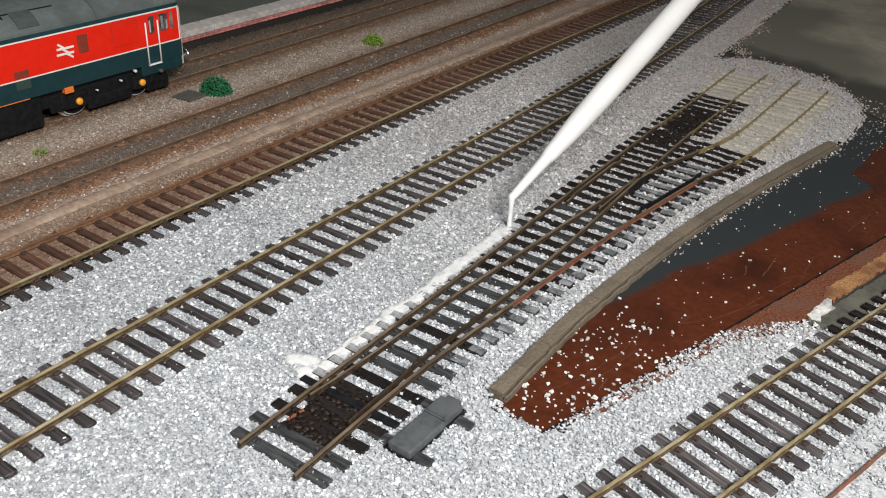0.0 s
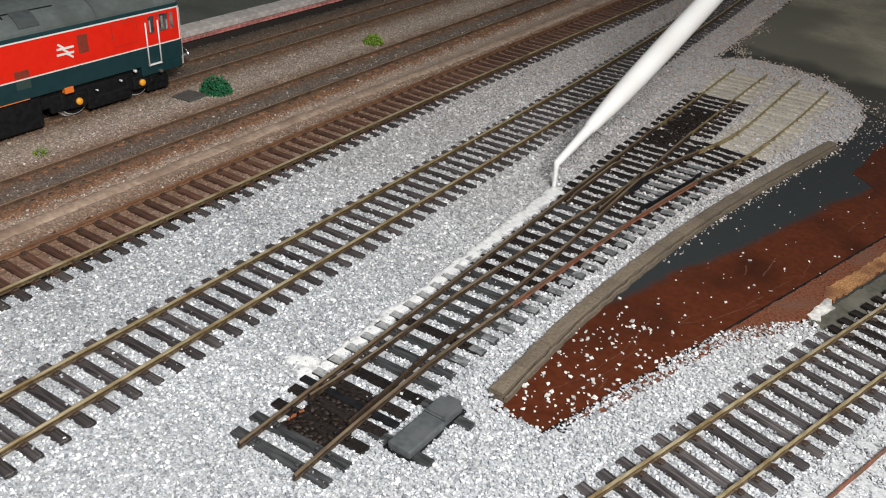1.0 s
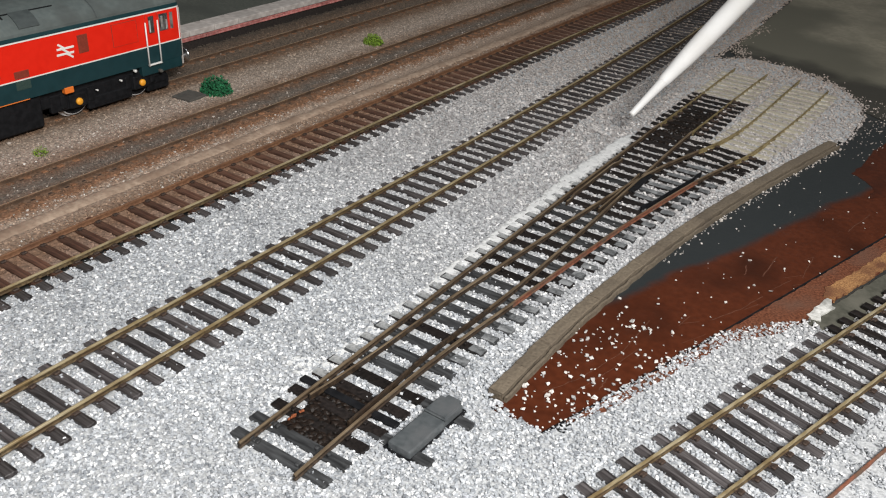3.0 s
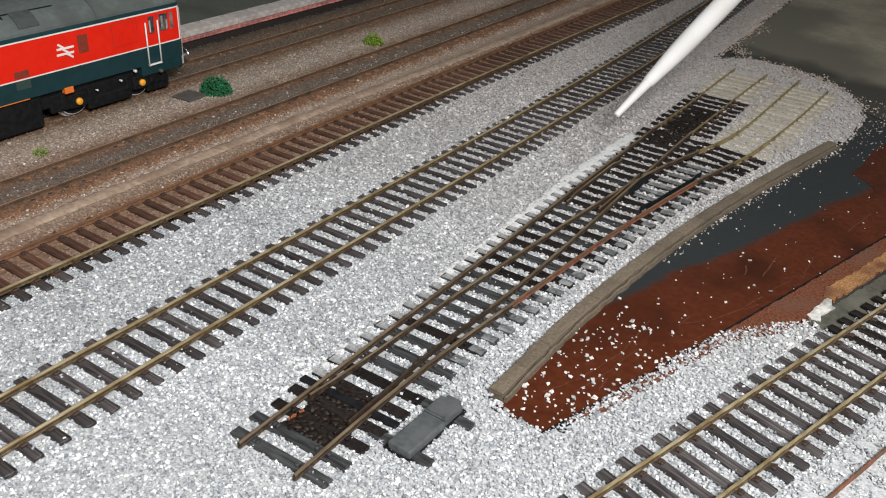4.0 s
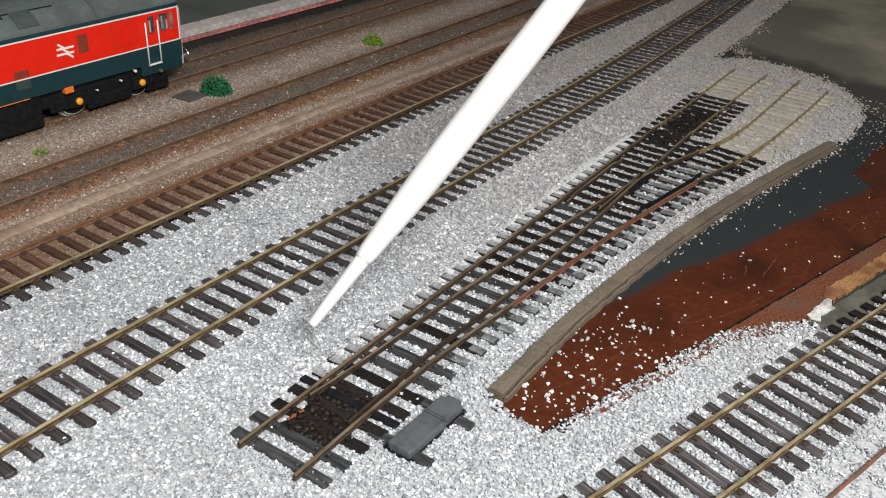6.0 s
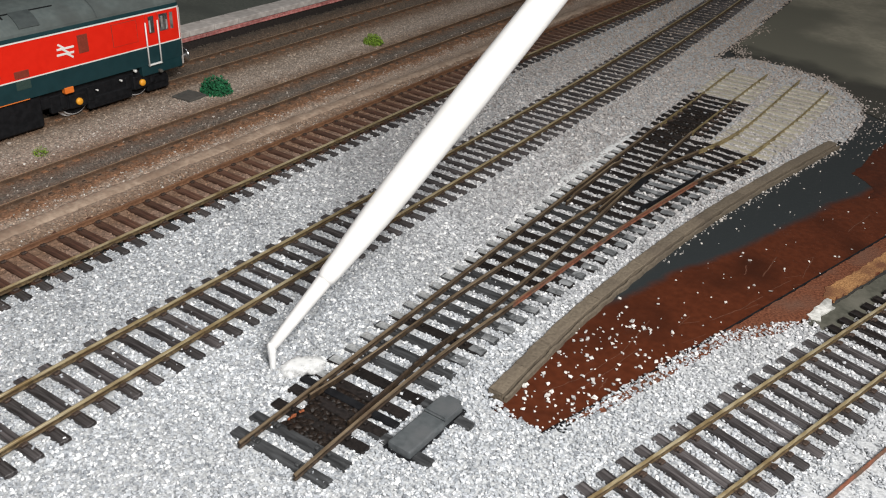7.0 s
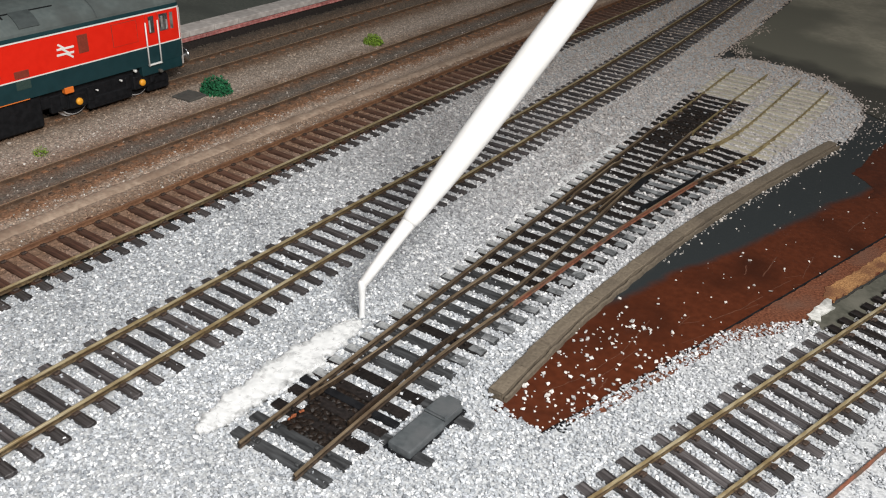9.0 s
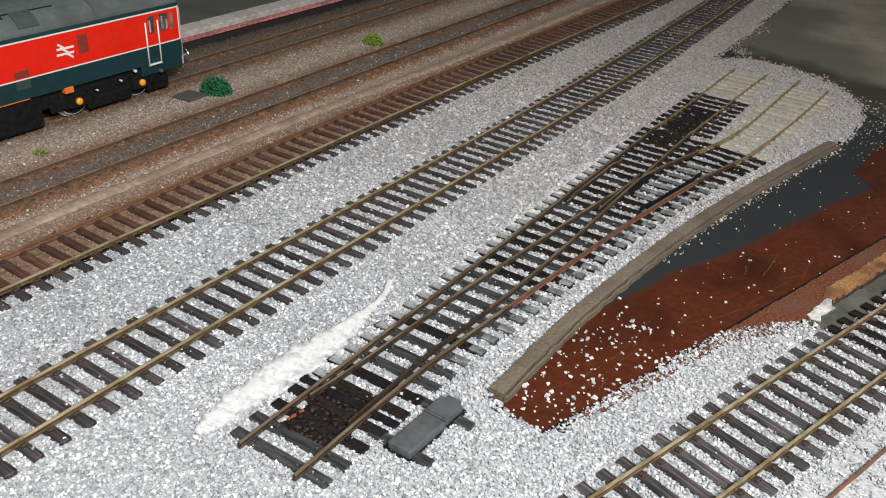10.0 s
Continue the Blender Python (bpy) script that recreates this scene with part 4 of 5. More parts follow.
def bogie(yc):
    b = empty("bogie")
    b.parent = loco
    b.location = (0, yc * MM, 0)
    bm = bmesh.new()
    for s in (-1, 1):
        add_box(bm, s * 14.6 - 1.3, s * 14.6 + 1.3, -29, 31, 6.4, 14.2, 0.5)
        add_box(bm, s * 15.0 - 1.2, s * 15.0 + 1.2, -11.5, 11.5, 3.6, 8.4, 0.6)
        add_box(bm, s * 14.2 - 1.2, s * 14.2 + 1.2, 20.5, 33, 3.2, 9.5, 0.6)
        add_box(bm, s * 14.4 - 1.2, s * 14.4 + 1.2, -33, -27.5, 9.0, 14.0, 0.6)
        for yy in (-16.5, 16.5):
            add_box(bm, s * 15.4 - 1.5, s * 15.4 + 1.5, yy - 4.2, yy + 4.2, 6.4, 12.8, 0.6)
            for k in range(5):
                add_lathe(bm, [(0, 1.0), (0.5, 1.15), (1.0, 1.0)], 8, pose(s * 15.6 * MM, (yy + 6.7) * MM, (8.2 + k) * MM))
            add_box(bm, s * 15.8 - 0.9, s * 15.8 + 0.9, yy + 5.2, yy + 8.2, 7.5, 13.5, 0.5)
            add_box(bm, s * 15.8 - 0.9, s * 15.8 + 0.9, yy - 8.2, yy - 5.2, 7.5, 13.5, 0.5)
        add_box(bm, s * 15.2 - 1.2, s * 15.2 + 1.2, -9, 9, 4.6, 9.4, 0.8)
        add_box(bm, s * 15.4 - 1.0, s * 15.4 + 1.0, 20, 27, 9.5, 14.0, 0.6)
    part("side_frame", bm, M["black"], b)
    for yy in (-16.5, 16.5):
        bm = bmesh.new()
        for s in (-1, 1):
            add_lathe(bm, [(-1.4, 7.0), (-1.2, 7.4), (1.0, 7.4), (1.2, 8.7), (1.6, 8.7)], 28, pose(s * 11.6 * MM, yy * MM, 9.9 * MM, 0, -90 * s, 0))
        add_lathe(bm, [(-10, 1.2), (10, 1.2)], 10, pose(0, yy * MM, 10.1 * MM, 0, 90, 0))
        wheel = part("wheel", bm, M["tyre"], b, "wheelset with bright steel treads")
        wheel.data.materials.append(M["black"])
        for face in wheel.data.polygons:
            if abs(face.normal.x) > 0.9 and len(face.vertices) > 6:
                face.material_index = 1
        part("axle_box", lathe([(0, 1.6), (1.2, 1.5), (1.6, 1.0)], 16, pose(16.6 * MM, yy * MM, 9.3 * MM, 0, 90, 0)), M["yellow"], b, "yellow axle box cover", True)


bogie(224.8)
bogie(92)
for xx in (-12.6, 12.6):
    part("buffer", lathe([(0, 1.5), (4.4, 1.5), (4.6, 3.4), (5.2, 3.7), (5.6, 3.2)], 18, pose(xx * MM, 265.4 * MM, 14.6 * MM, -90, 0, 0)), M["steel"], loco, "steel buffer", True)
part("brake_cock", lathe([(0, 0.5), (1.4, 0.7), (1.8, 0.4)], 10, pose(17.6 * MM, 237.2 * MM, 16 * MM, 0, 90, 0)), M["line"], loco)
part("brake_cock", lathe([(0, 0.4), (1.2, 0.45), (1.4, 0.3)], 10, pose(17.4 * MM, 229.5 * MM, 13.4 * MM, 0, 90, 0)), M["line"], loco)
part("brake_cock", lathe([(0, 0.35), (1.2, 0.4), (1.4, 0.2)], 10, pose(17.4 * MM, 217.0 * MM, 12.2 * MM, 0, 90, 0)), M["line"], loco)
part("front_pipe", lathe([(0, 0.7), (2.5, 0.9), (3.2, 0.5)], 10, pose(17.0 * MM, 250.8 * MM, 13.0 * MM, 0, 90, 0)), M["plate"], loco)


# ---- small scenery ----
def bush(x, y, r, material, label, n, seed):
    rs = random.Random(seed)
    bm = bmesh.new()
    for i in range(n):
        d = Vector((rs.gauss(0, 1), rs.gauss(0, 1), abs(rs.gauss(0, 0.8)))).normalized() * r * rs.uniform(0.25, 1.12) ** 0.6
        d.x *= 1.15
        d.z *= rs.uniform(0.7, 1.3)
        res = bmesh.ops.create_icosphere(bm, subdivisions=1, radius=r * MM * rs.uniform(0.035, 0.085))
        for v in res["verts"]:
            v.co *= rs.uniform(0.55, 1.4)
            v.co += d * MM
    ob = part("bush", bm, material)
    ob.location = (x * MM, y * MM, 0.5 * MM)
    return tagged(ob, label, "bush")


bush(-305.5, 271.0, 6.6, M["leaf_dark"], "dark green flock bush between the brown tracks", 1300, 1)
bush(-300.5, 385.0, 5.0, M["leaf_lime"], "small lime green flock tuft on brown ballast", 800, 2)
bush(-302.0, 176.0, 3.0, M["leaf_lime"], "tiny olive green tuft on brown ballast", 160, 3)
pt = part("cover_plate", box(-5.5, 5.5, -5.5, 5.5, -0.8, 0.5, 0.2), M["plate"])
pt.matrix_world = pose(-309.5 * MM, 258 * MM, 0.001, 0, 0, 6)
tagged(pt, "small grey card cover plate on brown ballast", "cover plate")

# sandy filler ridge between the brown tracks
fR = curve_x([(40, -254.5), (200, -255.5), (300, -253.5), (400, -250), (600, -248), (860, -242)])
bm = sweep(line_path(fR, 40, 860, 4), [(-4.6, -1.6), (-3.6, -0.1), (-1.8, 0.5), (0.5, 0.65), (2.2, 0.3), (3.4, -0.3), (4.2, -1.6)])
for v in bm.verts:
    w = noise.noise(v.co * 130) + 0.5 * noise.noise(v.co * 400)
    v.co.z += 0.45 * MM * w
    v.co.x += 0.9 * MM * noise.noise(v.co * 90 + Vector((7, 0, 0)))
tagged(part("sand_ridge", bm, M["sand"], smooth=True), "smooth sandy filler ridge between the brown tracks", "ground ridge", kind="structure")


# ---- ballast ----
def inside(poly, x, y):
    res = np.zeros(x.shape, bool)
    for (x1, y1), (x2, y2) in zip(poly, poly[1:] + poly[:1]):
        c = ((y1 > y) != (y2 > y)) & (x < (x2 - x1) * (y - y1) / ((y2 - y1) or 1e-9) + x1)
        res ^= c
    return res


GREY_MAIN = [(-221.4, 20), (-221.4, 860), (-150, 860), (-147, 690), (-141, 570), (-140, 506), (-128, 519), (-101, 518), (-84, 511), (-66, 498), (-54, 478),
             (-48, 455), (-48, 418), (-52, 408), (-61, 372), (-70, 325), (-77, 280), (-81.5, 240), (-83.5, 203), (-84, 160), (-80, 158), (-70.8, 155.5), (-66.1, 155.6), (-64.3, 161.4), (-63.1, 166.3), (-60.9, 173.6), (-54.6, 196.9), (-47.7, 219.2), (-43.5, 229.5), (-37.3, 237.4), (-29.4, 245.6), (-25.4, 251.2), (-18.2, 247.6), (-13.2, 263.2), (-8.8, 283.4),
             (14, 330), (60, 480), (150, 480), (150, 20)]
BROWN_ALL = [(-366.5, -20), (-366.5, 860), (-221.6, 860), (-221.6, -20)]


def clear_of_track(x, y, r):
    ok = np.ones(x.shape, bool)
    for cx, cy, a, hl, hw in SLEEPERS:
        m = np.abs(y - cy) < 12
        if not m.any():
            continue
        dx, dy = x[m] - cx, y[m] - cy
        u, v = dx * math.cos(a) + dy * math.sin(a), -dx * math.sin(a) + dy * math.cos(a)
        ok[m] &= ~((np.abs(u) < hl - 0.1 + 0.25 * r[m]) & (np.abs(v) < hw - 0.15 + 0.45 * r[m]))
    for path in RAILS:
        px_, py_ = np.array([p[0] for p in path]), np.array([p[1] for p in path])
        m = (y > py_.min()) & (y < py_.max())
        ok[m] &= np.abs(x[m] - np.interp(y[m], py_, px_)) > 0.7 + 0.8 * r[m]
    return ok


def stones(name, x, y, z, r, material, label, seed=1):
    """Crushed stones: knocked-about six-sided grains, all in one mesh."""
    rg = np.random.default_rng(seed)
    n = len(x)
    cube = np.array([(i, j, k) for i in (-1, 1) for j in (-1, 1) for k in (-1, 1)], float) * 0.62
    v = cube[None] + rg.uniform(-0.33, 0.33, (n, 8, 3))
    v *= rg.uniform(0.55, 1.35, (n, 1, 3))
    q = rg.normal(size=(n, 4))
    q /= np.linalg.norm(q, axis=1)[:, None]
    w, a, b, c = q.T
    rot = np.stack([1 - 2 * (b * b + c * c), 2 * (a * b - c * w), 2 * (a * c + b * w), 2 * (a * b + c * w), 1 - 2 * (a * a + c * c), 2 * (b * c - a * w),
                    2 * (a * c - b * w), 2 * (b * c + a * w), 1 - 2 * (a * a + b * b)], 1).reshape(n, 3, 3)
    v = np.einsum("nij,nkj->nki", rot, v)
    v[:, :, 2] *= 0.68
    v = v * r[:, None, None] + np.stack([x, y, z], 1)[:, None, :]
    f = np.array([(0, 1, 3, 2), (4, 6, 7, 5), (0, 4, 5, 1), (2, 3, 7, 6), (0, 2, 6, 4), (1, 5, 7, 3)])
    idx = (np.arange(n)[:, None, None] * 8 + f[None]).ravel()
    me = bpy.data.meshes.new(name)
    me.vertices.add(n * 8)
    me.vertices.foreach_set("co", (v * MM).ravel())
    me.loops.add(n * 24)
    me.loops.foreach_set("vertex_index", idx.astype(np.int32))
    me.polygons.add(n * 6)
    me.polygons.foreach_set("loop_start", np.arange(0, n * 24, 4, dtype=np.int32))
    me.update(calc_edges=True)
    me.shade_flat()
    me.materials.append(material)
    return tagged(new(name, me), label, "ballast", kind="stuff")


def old_ground(x):
    """The old ground stands higher towards the platform and hides the sleepers there."""
    return float(np.interp(x, (-262, -258, -250, -242, -239, -222), (1.15, 0.7, 0.8, 0.9, 0.0, 0.0)))


def bed(name, poly, z, material, label, x0, x1, y0, y1, step=3.0, lift=lambda x: 0.0):
    """The lumpy layer under the loose stones."""
    xs, ys = np.arange(x0, x1, step), np.arange(y0, y1, step)
    gx, gy = np.meshgrid(xs, ys, indexing="ij")
    ok = inside(poly, gx, gy)
    ids, verts, faces = {}, [], []

    def vid(i, j):
        if (i, j) not in ids:
            ids[i, j] = len(verts)
            px_, py_ = xs[0] + i * step, ys[0] + j * step
            verts.append((px_ * MM, py_ * MM, (z + lift(px_) + 0.25 * noise.noise((px_ * 0.2, py_ * 0.2, 0))) * MM))
        return ids[i, j]
    for i in range(len(xs) - 1):
        for j in range(len(ys) - 1):
            if ok[i, j] and ok[i + 1, j] and ok[i, j + 1] and ok[i + 1, j + 1]:
                faces.append((vid(i, j), vid(i + 1, j), vid(i + 1, j + 1), vid(i, j + 1)))
    me = bpy.data.meshes.new(name)
    me.from_pydata(verts, [], faces)
    me.materials.append(material)
    me.shade_smooth()
    return tagged(new(name, me), label, "ballast", kind="structure")


def scatter(poly, x0, x1, y0, y1, density, seed, margin=0.7):
    """Random points inside poly; density(y): stones per square mm."""
    rg = np.random.default_rng(seed)
    dmax = max(density(v) for v in np.linspace(y0, y1, 50))
    n = int((x1 - x0) * (y1 - y0) * dmax)
    x, y = rg.uniform(x0, x1, n), rg.uniform(y0, y1, n)
    keep = rg.uniform(0, dmax, n) < np.array([density(v) for v in np.linspace(y0, y1, 400)])[((y - y0) / (y1 - y0) * 399).astype(int)]
    x, y = x[keep], y[keep]
    jx, jy = x + rg.normal(0, margin, len(x)), y + rg.normal(0, margin, len(x))
    m = inside(poly, jx, jy)
    return x[m], y[m], rg


bed("ballast_bed", GREY_MAIN, -1.0, M["bed"], "fine grey ballast dust under the stones", -224, 150, 20, 860)
bed("ballast_bed", BROWN_ALL, -0.85, M["brown_bed"], "weathered brown ground round the old tracks", -368, -220, -20, 860, lift=old_ground)
x, y, rg = scatter(GREY_MAIN, -224, 60, 50, 700, lambda v: 2.5 if v < 180 else (2.5 - (v - 180) * 0.009 if v < 280 else max(0.5, 1.6 - (v - 280) * 0.005)), 11, 0.4)
hidden = (x > 22 + (y - 180) * 0.35) | ((x < -190) & (y < 80))
x, y = x[~hidden], y[~hidden]
r = (0.24 + 0.46 * rg.uniform(0, 1, len(x)) ** 1.4) * np.interp(y, (100, 200, 260, 320, 500), (0.88, 0.95, 1.12, 1.2, 1.12))
r *= np.where(x > -66, 0.88, 1.0)
z = -0.72 + rg.uniform(-0.25, 0.32, len(x))
clear = clear_of_track(x, y, r)
loose = ~clear & (rg.uniform(0, 1, len(x)) < 0.012)
z[loose] = 0.1 + 0.35 * r[loose]
r[loose] *= 0.85
ok = clear | loose
ok &= ~((np.abs(x + 111.8) < 7.4) & (np.abs(y - 127) < 10.5)) | (rg.uniform(0, 1, len(x)) < 0.015)
ok &= ~((np.abs(x + 115) < 7.6) & (np.abs(y - 384) < 30)) | (rg.uniform(0, 1, len(x)) < 0.03)
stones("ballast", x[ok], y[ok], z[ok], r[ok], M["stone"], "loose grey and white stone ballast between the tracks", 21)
x, y, rg = scatter(BROWN_ALL, -367, -219, 90, 640, lambda v: 0.85 if v < 400 else 0.45, 12)
r = rg.uniform(0.28, 0.56, len(x))
z = -0.85 + np.interp(x, (-262, -258, -250, -242, -239, -222), (1.15, 0.7, 0.8, 0.9, 0.0, 0.0)) + rg.uniform(-0.2, 0.25, len(x))
ok = (clear_of_track(x, y, r) | ((x < -240.5) & (np.abs(np.abs(x + 278.5) - 8.7) > 1) & (np.abs(np.abs(x + 337.5) - 8.7) > 1))) & ~((np.abs(x + 254.5) < 3.6) & (rg.uniform(0, 1, len(x)) < 0.93))
stones("ballast", x[ok], y[ok], z[ok], r[ok], M["brown_stone"], "weathered brown stone ballast round the old tracks", 22)
rg = np.random.default_rng(51)
q = rg.uniform(0, 1, 420)
x = np.interp(q, (0, 0.25, 0.5, 0.75, 1), (-139, -143, -130, -84, -48)) + rg.normal(0, 3, 420)
y = np.interp(q, (0, 0.25, 0.5, 0.75, 1), (600, 540, 519, 511, 470)) + np.abs(rg.normal(0, 5, 420)) - 1
r = rg.uniform(0.28, 0.6, 420)
stones("stray_stones", x, y, -1.35 + 0.5 * r, r, M["stone"], "grey stones strewn over the edge of the painted board", 26)
# stray stones on the painted boards
rg = np.random.default_rng(31)
n = 900
x, y = rg.uniform(-84, -10, n), 146 + 240 * rg.uniform(0, 1, n) ** 4.2
m = inside(BROWN, x, y) & (rg.uniform(0, 1, n) < 0.75)
xn, yn = rg.uniform(-84, -48, 250), 147 + 72 * rg.uniform(0, 1, 250) ** 1.3
mn = inside(BROWN, xn, yn)
x2, y2 = rg.uniform(-56, -34, 210), 395 + 100 * rg.uniform(0, 1, 210) ** 0.7
d2 = np.abs(rg.normal(0, 1.0, 190))
y3 = 250 + 158 * rg.uniform(0, 1, 190) ** 0.7
x3 = np.array([PL(v) for v in y3]) + 4.1 + d2
x, y = np.concatenate([x[m], xn[mn], x2, x3]), np.concatenate([y[m], yn[mn], y2, y3])
r = (0.26 + 0.46 * rg.uniform(0, 1, len(x)) ** 1.8) * np.where(y > 250, 0.72, 1)
stones("stray_stones", x, y, -1.45 + 0.55 * r, r, M["white_stone"], "white stones scattered on the painted board", 23)

rg = np.random.default_rng(41)
x, y = rg.uniform(-360, -240, 70), rg.uniform(140, 520, 70)
r = rg.uniform(0.45, 0.85, 70)
band = rg.choice((-306.0, -261.5, -246.0, -279.0), 2600, p=(0.52, 0.26, 0.14, 0.08))
x = np.concatenate([x, band + rg.normal(0, 1, 2600) * np.where(band < -290, 5.5, 2.0)])
y = np.concatenate([y, rg.uniform(100, 520, 2600)])
r = np.concatenate([r, rg.uniform(0.22, 0.5, 2600)])
rest = np.interp(x, (-262, -258, -250, -242, -239), (0.3, -0.15, -0.05, 0.05, -0.85))
keep = (np.abs(np.abs(x + 278.5) - 8.7) > 1.2) & ((np.abs(x + 254.5) > 3.5) | (r > 0.45)) & (np.abs(x + 305.5) + np.abs(y - 271) > 7)
stones("pale_stones", x[keep], y[keep], (rest + 0.3 * r)[keep], r[keep], M["pale_grit"], "pale stones lying among the weathered brown ballast", 24)

# ---- the glue and its bottle ----
bottle = empty("glue_bottle")
tagged(bottle, "long white glue applicator with a tapered tip", "glue applicator")
part("tip", lathe([(0, 1.1), (0.35, 1.42), (8, 1.7), (16, 2.0), (23.5, 2.3), (25, 2.35)], 24), M["white"], bottle, "tapered white nozzle tip", True)
part("tube", lathe([(22, 2.15), (23.2, 2.55), (25, 2.85), (30, 3.15), (36, 3.6), (45, 4.15), (55, 4.5), (70, 4.75), (90, 4.9), (130, 4.85), (280, 4.85), (284, 4.0)], 32), M["white"], bottle, "", True)
bm = bmesh.new()
add_lathe(bm, [(-26, 0.95), (-12, 0.95), (-6, 0.85), (-2, 1.05), (0.6, 1.3), (1.4, 0.8)], 12)
stream = part("glue_stream", bm, M["glue"], smooth=True)
tagged(stream, "thin falling stream of white glue", "glue")

GLUE = []      # blob, time it is laid, how far it has soaked in at last


def glue_blob(x, y, rx, ry, turn, when, stay, seed):
    """A flat lumpy puddle of glue."""
    rs = random.Random(seed)
    bm = bmesh.new()
    seg, rings = 22, ((0.0, 0.0), (0.5, 0.0), (0.8, 0.06), (0.94, 0.3), (1.0, 0.9))
    wob = [1 + 0.24 * rs.uniform(-1, 1) for _ in range(seg)]
    loops = []
    for k, (q, drop) in enumerate(rings[1:]):
        loops.append([bm.verts.new((rx * q * (1 + (wob[i] - 1) * q * 1.2) * math.cos(2 * math.pi * i / seg) * MM,
                                    ry * q * (1 + (wob[i] - 1) * q * 1.2) * math.sin(2 * math.pi * i / seg) * MM,
                                    (0.28 - drop * 0.8 + rs.uniform(-0.07, 0.07)) * MM)) for i in range(seg)])
    c = bm.verts.new((0, 0, 0.28 * MM))
    for i in range(seg):
        bm.faces.new((c, loops[0][i], loops[0][(i + 1) % seg]))
    for a, b in zip(loops, loops[1:]):
        for i in range(seg):
            bm.faces.new((a[i], b[i], b[(i + 1) % seg], a[(i + 1) % seg]))
    low = [bm.verts.new((v.co.x, v.co.y, -0.8 * MM)) for v in loops[-1]]
    for i in range(seg):
        bm.faces.new((loops[-1][i], low[i], low[(i + 1) % seg], loops[-1][(i + 1) % seg]))
    bm.faces.new(low[::-1])
    ob = part("glue_puddle", bm, M["puddle"], smooth=True)
    depth = ob.data.attributes.new("thickness", "FLOAT", "POINT")
    for v, a in zip(ob.data.vertices, depth.data):
        a.value = 0.95 * (1 - math.hypot(v.co.x / (rx * MM), v.co.y / (ry * MM)) ** 2)
    tagged(ob, "wet white glue soaking into the ballast", "glue", "glue puddles along the turnout")
    GLUE.append((ob, x, y, turn, when, stay))


LAY = [(-3.0, 136), (0.0, 243), (0.5, 262.5), (1.0, 282.6), (1.5, 306), (2.0, 320), (2.5, 335), (3.0, 352)]
y, i = 138.0, 0
while y < 352:
    when = float(np.interp(y, [p[1] for p in LAY], [p[0] for p in LAY]))
    wide = float(np.interp(y, (138, 200, 240, 290, 352), (2.7, 2.8, 3.1, 3.7, 3.5))) * random.uniform(0.88, 1.12)
    lasting = float(np.interp(y, (138, 235, 262, 290, 325, 352), (1.0, 0.95, 0.85, 0.66, 0.75, 0.9))) * random.uniform(0.85, 1.15)
    glue_blob(SX(y) - 3.2 - wide + random.uniform(-0.4, 0.4), y, wide, 7.5, -1, when, lasting, 100 + i)
    y += 5.2
    i += 1
for k, (x, y, s) in enumerate(((-131.5, 141, 4.4), (-134.5, 139.5, 3.6), (-129, 137, 3.6))):
    glue_blob(x, y, s, s * 0.8, 20, -2.5, 0.9, 200 + k)
BACK = [(6.3, -130.0, 140), (6.8, -132.0, 138), (7.0, -133.5, 134.5), (7.5, -134.2, 121.5), (8.0, -134.0, 104.5), (8.3, -134.2, 112), (8.5, -134.3, 132.5), (8.7, -133.8, 146),
        (9.0, -133.6, 163), (9.18, -134.0, 172), (9.21, -135.1, 179.5), (9.26, -137.5, 186)]
for k in range(64):
    when = 6.3 + 2.95 * k / 63
    x = float(np.interp(when, [b[0] for b in BACK], [b[1] for b in BACK])) + 0.8
    y = float(np.interp(when, [b[0] for b in BACK], [b[2] for b in BACK]))
    s = float(np.interp(y, (103, 112, 122, 150, 162, 170, 186), (2.4, 4.2, 5.6, 5.6, 3.2, 1.8, 1.2)))
    if when < 8.2:
        s *= 0.66
    glue_blob(x + random.uniform(-0.5, 0.5), y, random.uniform(0.92, 1.12) * s, random.uniform(1.0, 1.3) * s, 0, when, random.choice((0.8, 1.0, 1.3)) if when < 8.3 else random.choice((0.5, 0.9, 1.3, 1.7)), 300 + k)

for k in range(26):
    q = k / 25
    x = float(np.interp(q, (0, 0.4, 0.62, 0.8, 1), (-134.6, -134.0, -134.2, -135.6, -138.4)))
    glue_blob(x, 158 + 29 * q, 1.9 - 0.95 * q, 1.9 - 0.5 * q, 0, 8.93 + 0.32 * q, 0.0, 500 + k)

# thin skins of glue left on the sleeper ends
FILM = []
for cx, cy, a, hl, hw in [q for q in SLEEPERS if q[3] > 15.05 and q[1] < 352 and abs(q[0] - q[3] - SX(q[1]) + 6.6) < 1.2]:
    if 114.5 < cy < 135:
        continue
    rs = random.Random(int(cy * 10))
    bm = bmesh.new()
    vs = add_box(bm, -2.6, 2.6, -1.35, 1.35, -0.25, 0.07, 0.05)
    for v in vs:
        if v.is_valid:
            v.co.x += rs.uniform(-0.3, 0.3) * MM
            v.co.y += rs.uniform(-0.15, 0.15) * MM
    ob = part("glue_film", bm, M["film"])
    tagged(ob, "thin pale skin of glue on a sleeper end", "glue", "glue skins on sleeper ends")
    when = -5.0 if cy < 137 else float(np.interp(cy, [p[1] for p in LAY], [p[0] for p in LAY]))
    FILM.append((ob, SX(cy) - 3.7, cy, when))

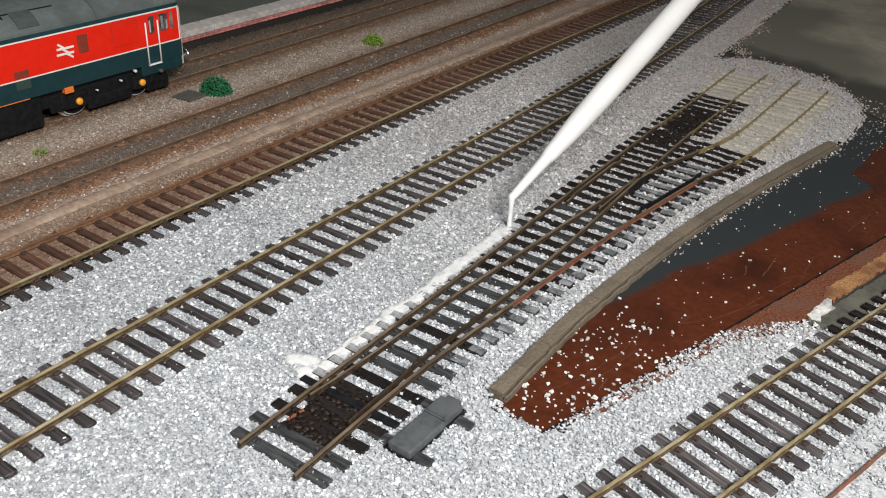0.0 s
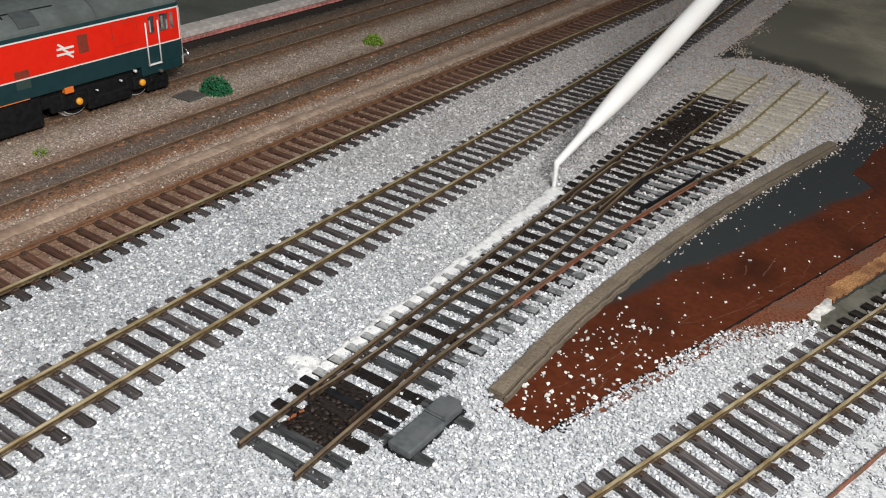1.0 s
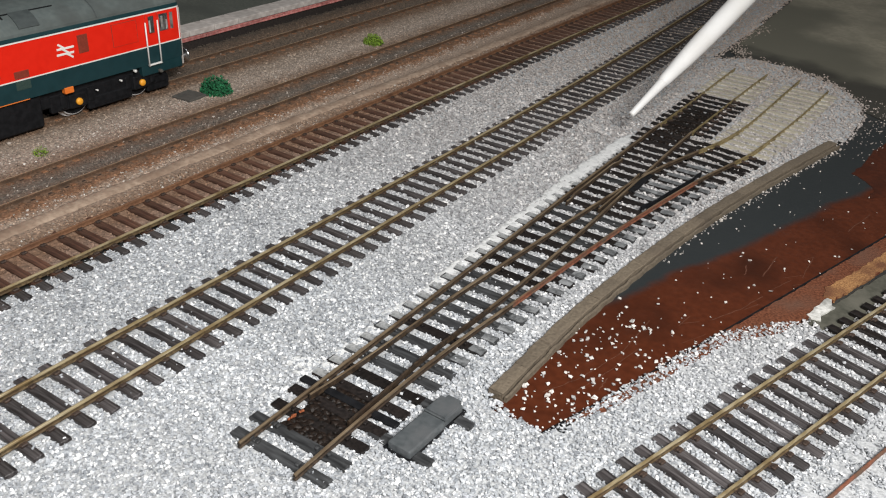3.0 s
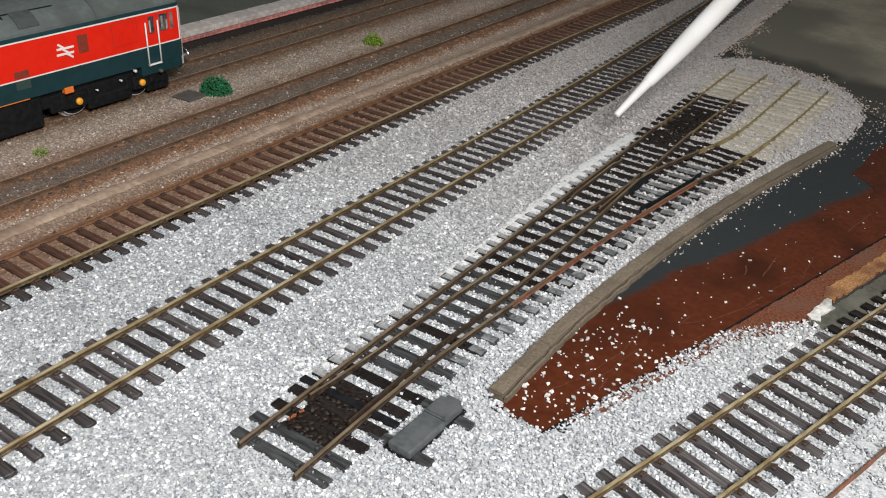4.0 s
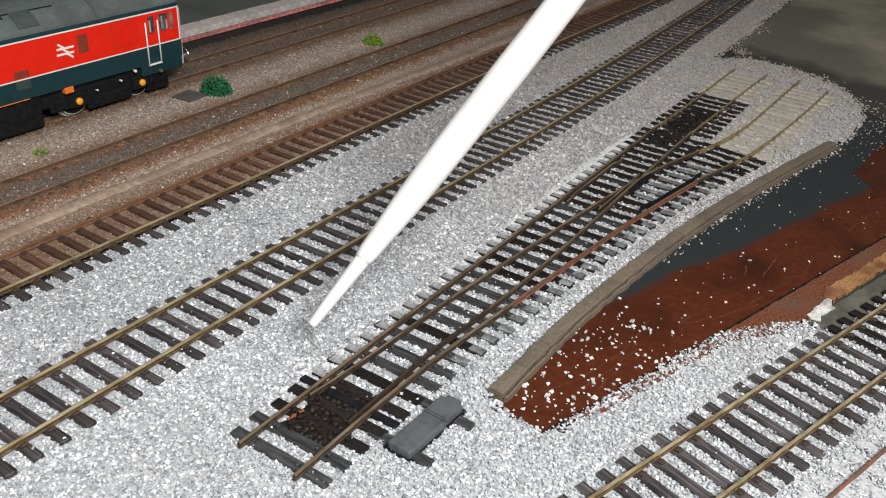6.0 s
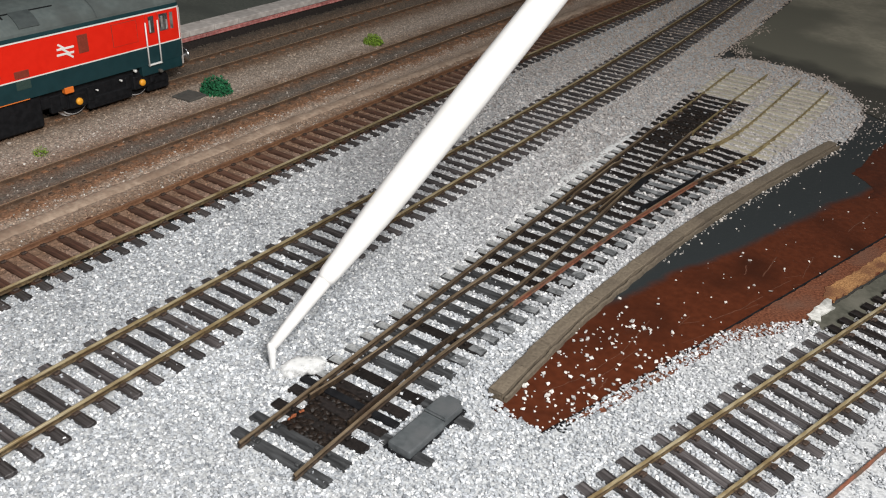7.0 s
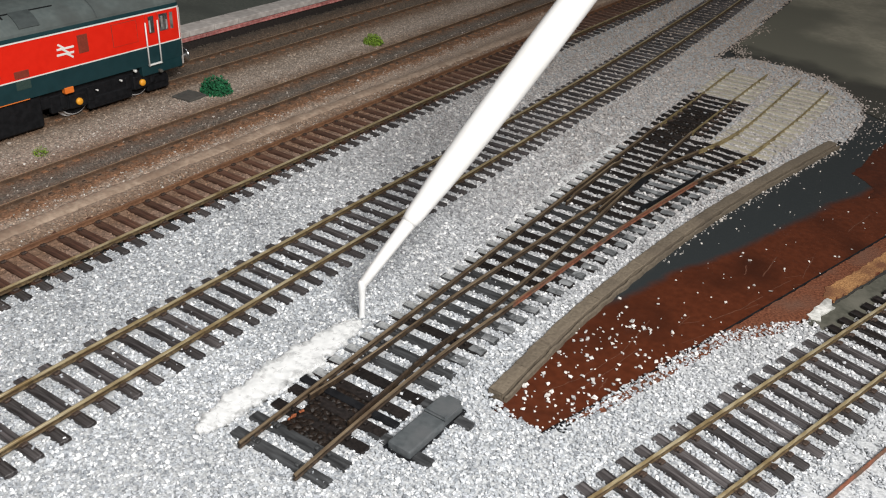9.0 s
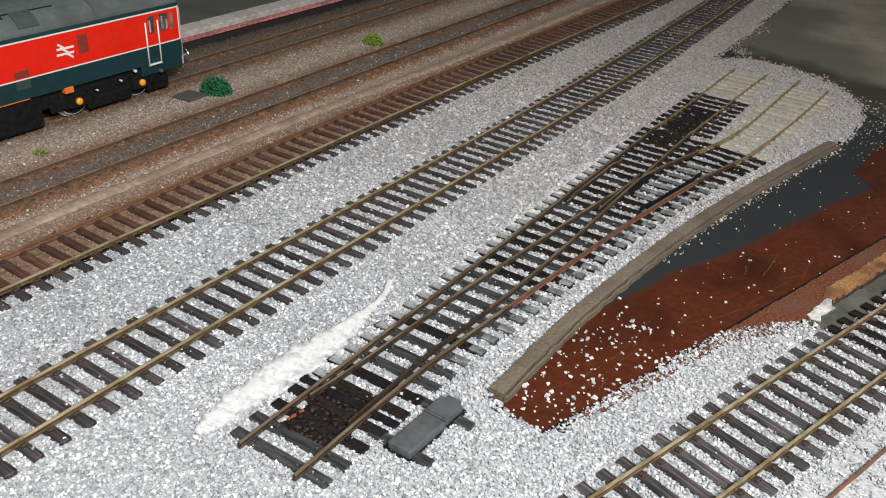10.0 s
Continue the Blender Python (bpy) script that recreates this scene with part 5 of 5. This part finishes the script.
# seconds, tip x, y, z in mm, heading and rise of the tube in degrees
TIP = [
    (0.0, -128.2, 243.6, 11.2, 86.3, 21.1), (0.5, -129.8, 263.2, 10.3, 84.9, 21.7), (1.0, -131.3, 283.7, 9.7, 83.3, 22.5),
    (1.5, -131.0, 303.6, 10.9, 81.7, 23.1), (2.0, -131.5, 319.9, 13.2, 79.8, 22.5), (2.5, -130.2, 335.3, 12.5, 79.8, 23.4),
    (2.7, -129.9, 338.8, 12.6, 79.0, 24.7), (3.0, -129.0, 349.0, 11.5, 76.3, 28.6), (3.4, -134.0, 362.0, 15.5, 73.4, 34.2),
    (3.8, -142.0, 362.0, 17.0, 70.0, 37.2), (3.9, -137.5, 351.0, 15.5, 74.0, 32.0), (4.0, -131.3, 337.2, 14.0, 77.7, 27.3),
    (4.3, -131.3, 329.1, 11.0, 78.1, 27.3), (4.5, -135.6, 325.6, 13.7, 75.0, 27.1), (4.6, -152.8, 314.5, 20.0, 67.1, 28.9),
    (4.7, -167.1, 289.6, 25.0, 63.0, 38.7), (4.8, -169.3, 237.6, 24.0, 62.9, 40.2), (4.9, -164.8, 195.1, 20.0, 56.5, 44.8),
    (5.0, -160.3, 173.0, 16.0, 48.9, 48.5), (5.2, -148.7, 159.6, 13.0, 62.9, 45.3), (5.5, -141.2, 152.4, 10.0, 68.8, 42.6),
    (5.7, -137.7, 150.5, 9.0, 71.9, 42.3), (6.2, -131.4, 140.0, 9.0, 78.1, 38.5), (6.8, -135.5, 137.2, 6.5, 79.0, 38.3),
    (7.0, -137.1, 133.4, 6.1, 79.0, 37.1), (7.3, -135.4, 125.0, 8.0, 82.8, 34.5), (7.5, -135.7, 120.4, 8.1, 84.1, 33.4),
    (7.7, -135.4, 114.2, 7.1, 86.0, 32.8), (8.0, -134.5, 105.8, 7.7, 88.4, 31.3), (8.1, -134.4, 107.4, 10.7, 89.1, 30.8),
    (8.2, -134.4, 109.6, 14.4, 89.0, 30.0), (8.3, -133.9, 116.1, 15.3, 87.8, 30.7), (8.5, -136.6, 134.8, 11.9, 82.4, 35.5),
    (8.7, -135.8, 147.6, 12.2, 79.2, 38.2), (9.0, -133.3, 166.7, 10.8, 73.6, 43.1), (9.2, -133.2, 178.4, 19.7, 69.4, 42.9),
    (9.3, -149.3, 194.7, 24.0, 70.5, 36.7), (9.4, -156.6, 210.3, 34.0, 79.0, 28.1), (9.5, -176.1, 248.8, 42.0, 79.6, 24.4),
    (9.6, -188.0, 300.0, 58.0, 92.0, 22.0), (9.8, -215.0, 420.0, 110.0, 92.0, 24.0), (10.0, -220.0, 520.0, 150.0, 92.0, 24.0),
]


def motions():
    rows = [(t, pose(x * MM, y * MM, z * MM, 0, 90 - el, az)) for t, x, y, z, az, el in TIP]
    walk(bottle, rows)
    flow = [(0.0, 0), (2.8, 0), (3.0, 1), (4.36, 1), (4.44, 0), (4.5, 0), (4.56, 1), (6.2, 1), (6.35, 0), (9.2, 0), (9.27, 1), (10.0, 1)]
    times = sorted({t for t, *_ in TIP} | {t for t, _ in flow})
    rows = []
    for t in times:
        x, y, z = (float(np.interp(t, [r[0] for r in TIP], [r[i] for r in TIP])) for i in (1, 2, 3))
        off = float(np.interp(t, [f[0] for f in flow], [f[1] for f in flow]))
        rows.append((t, pose(x * MM, y * MM, (z * (1 - off) - 5.0 * off) * MM)))
    walk(stream, rows)
    for ob, x, y, when in FILM:
        up = 0.02
        if when <= 0.1:
            rows = [(0.0, pose(x * MM, y * MM, up * MM)), (10.0, pose(x * MM, y * MM, up * MM))]
        else:
            rows = [(0.0, pose(x * MM, y * MM, -0.6 * MM)), (when, pose(x * MM, y * MM, -0.6 * MM)), (when + 0.4, pose(x * MM, y * MM, up * MM)), (10.0, pose(x * MM, y * MM, up * MM))]
        walk(ob, rows)
    for ob, x, y, turn, when, stay in GLUE:
        rows = []
        ages = [(-0.12, -2.2), (0.1, 0.12), (0.9, 0.02), (2.2, -0.22 * stay), (3.6, -0.5 * stay), (6.0, -0.98 * stay), (20.0, -1.25 * stay)]
        marks = sorted({0.0, 10.0} | {when + a for a, _ in ages if 0 < when + a < 10})
        for t in marks:
            z = float(np.interp(t - when, [a for a, _ in ages], [d for _, d in ages]))
            rows.append((t, pose(x * MM, y * MM, (z - 0.1) * MM, 0, 0, turn)))
        walk(ob, rows)


motions()
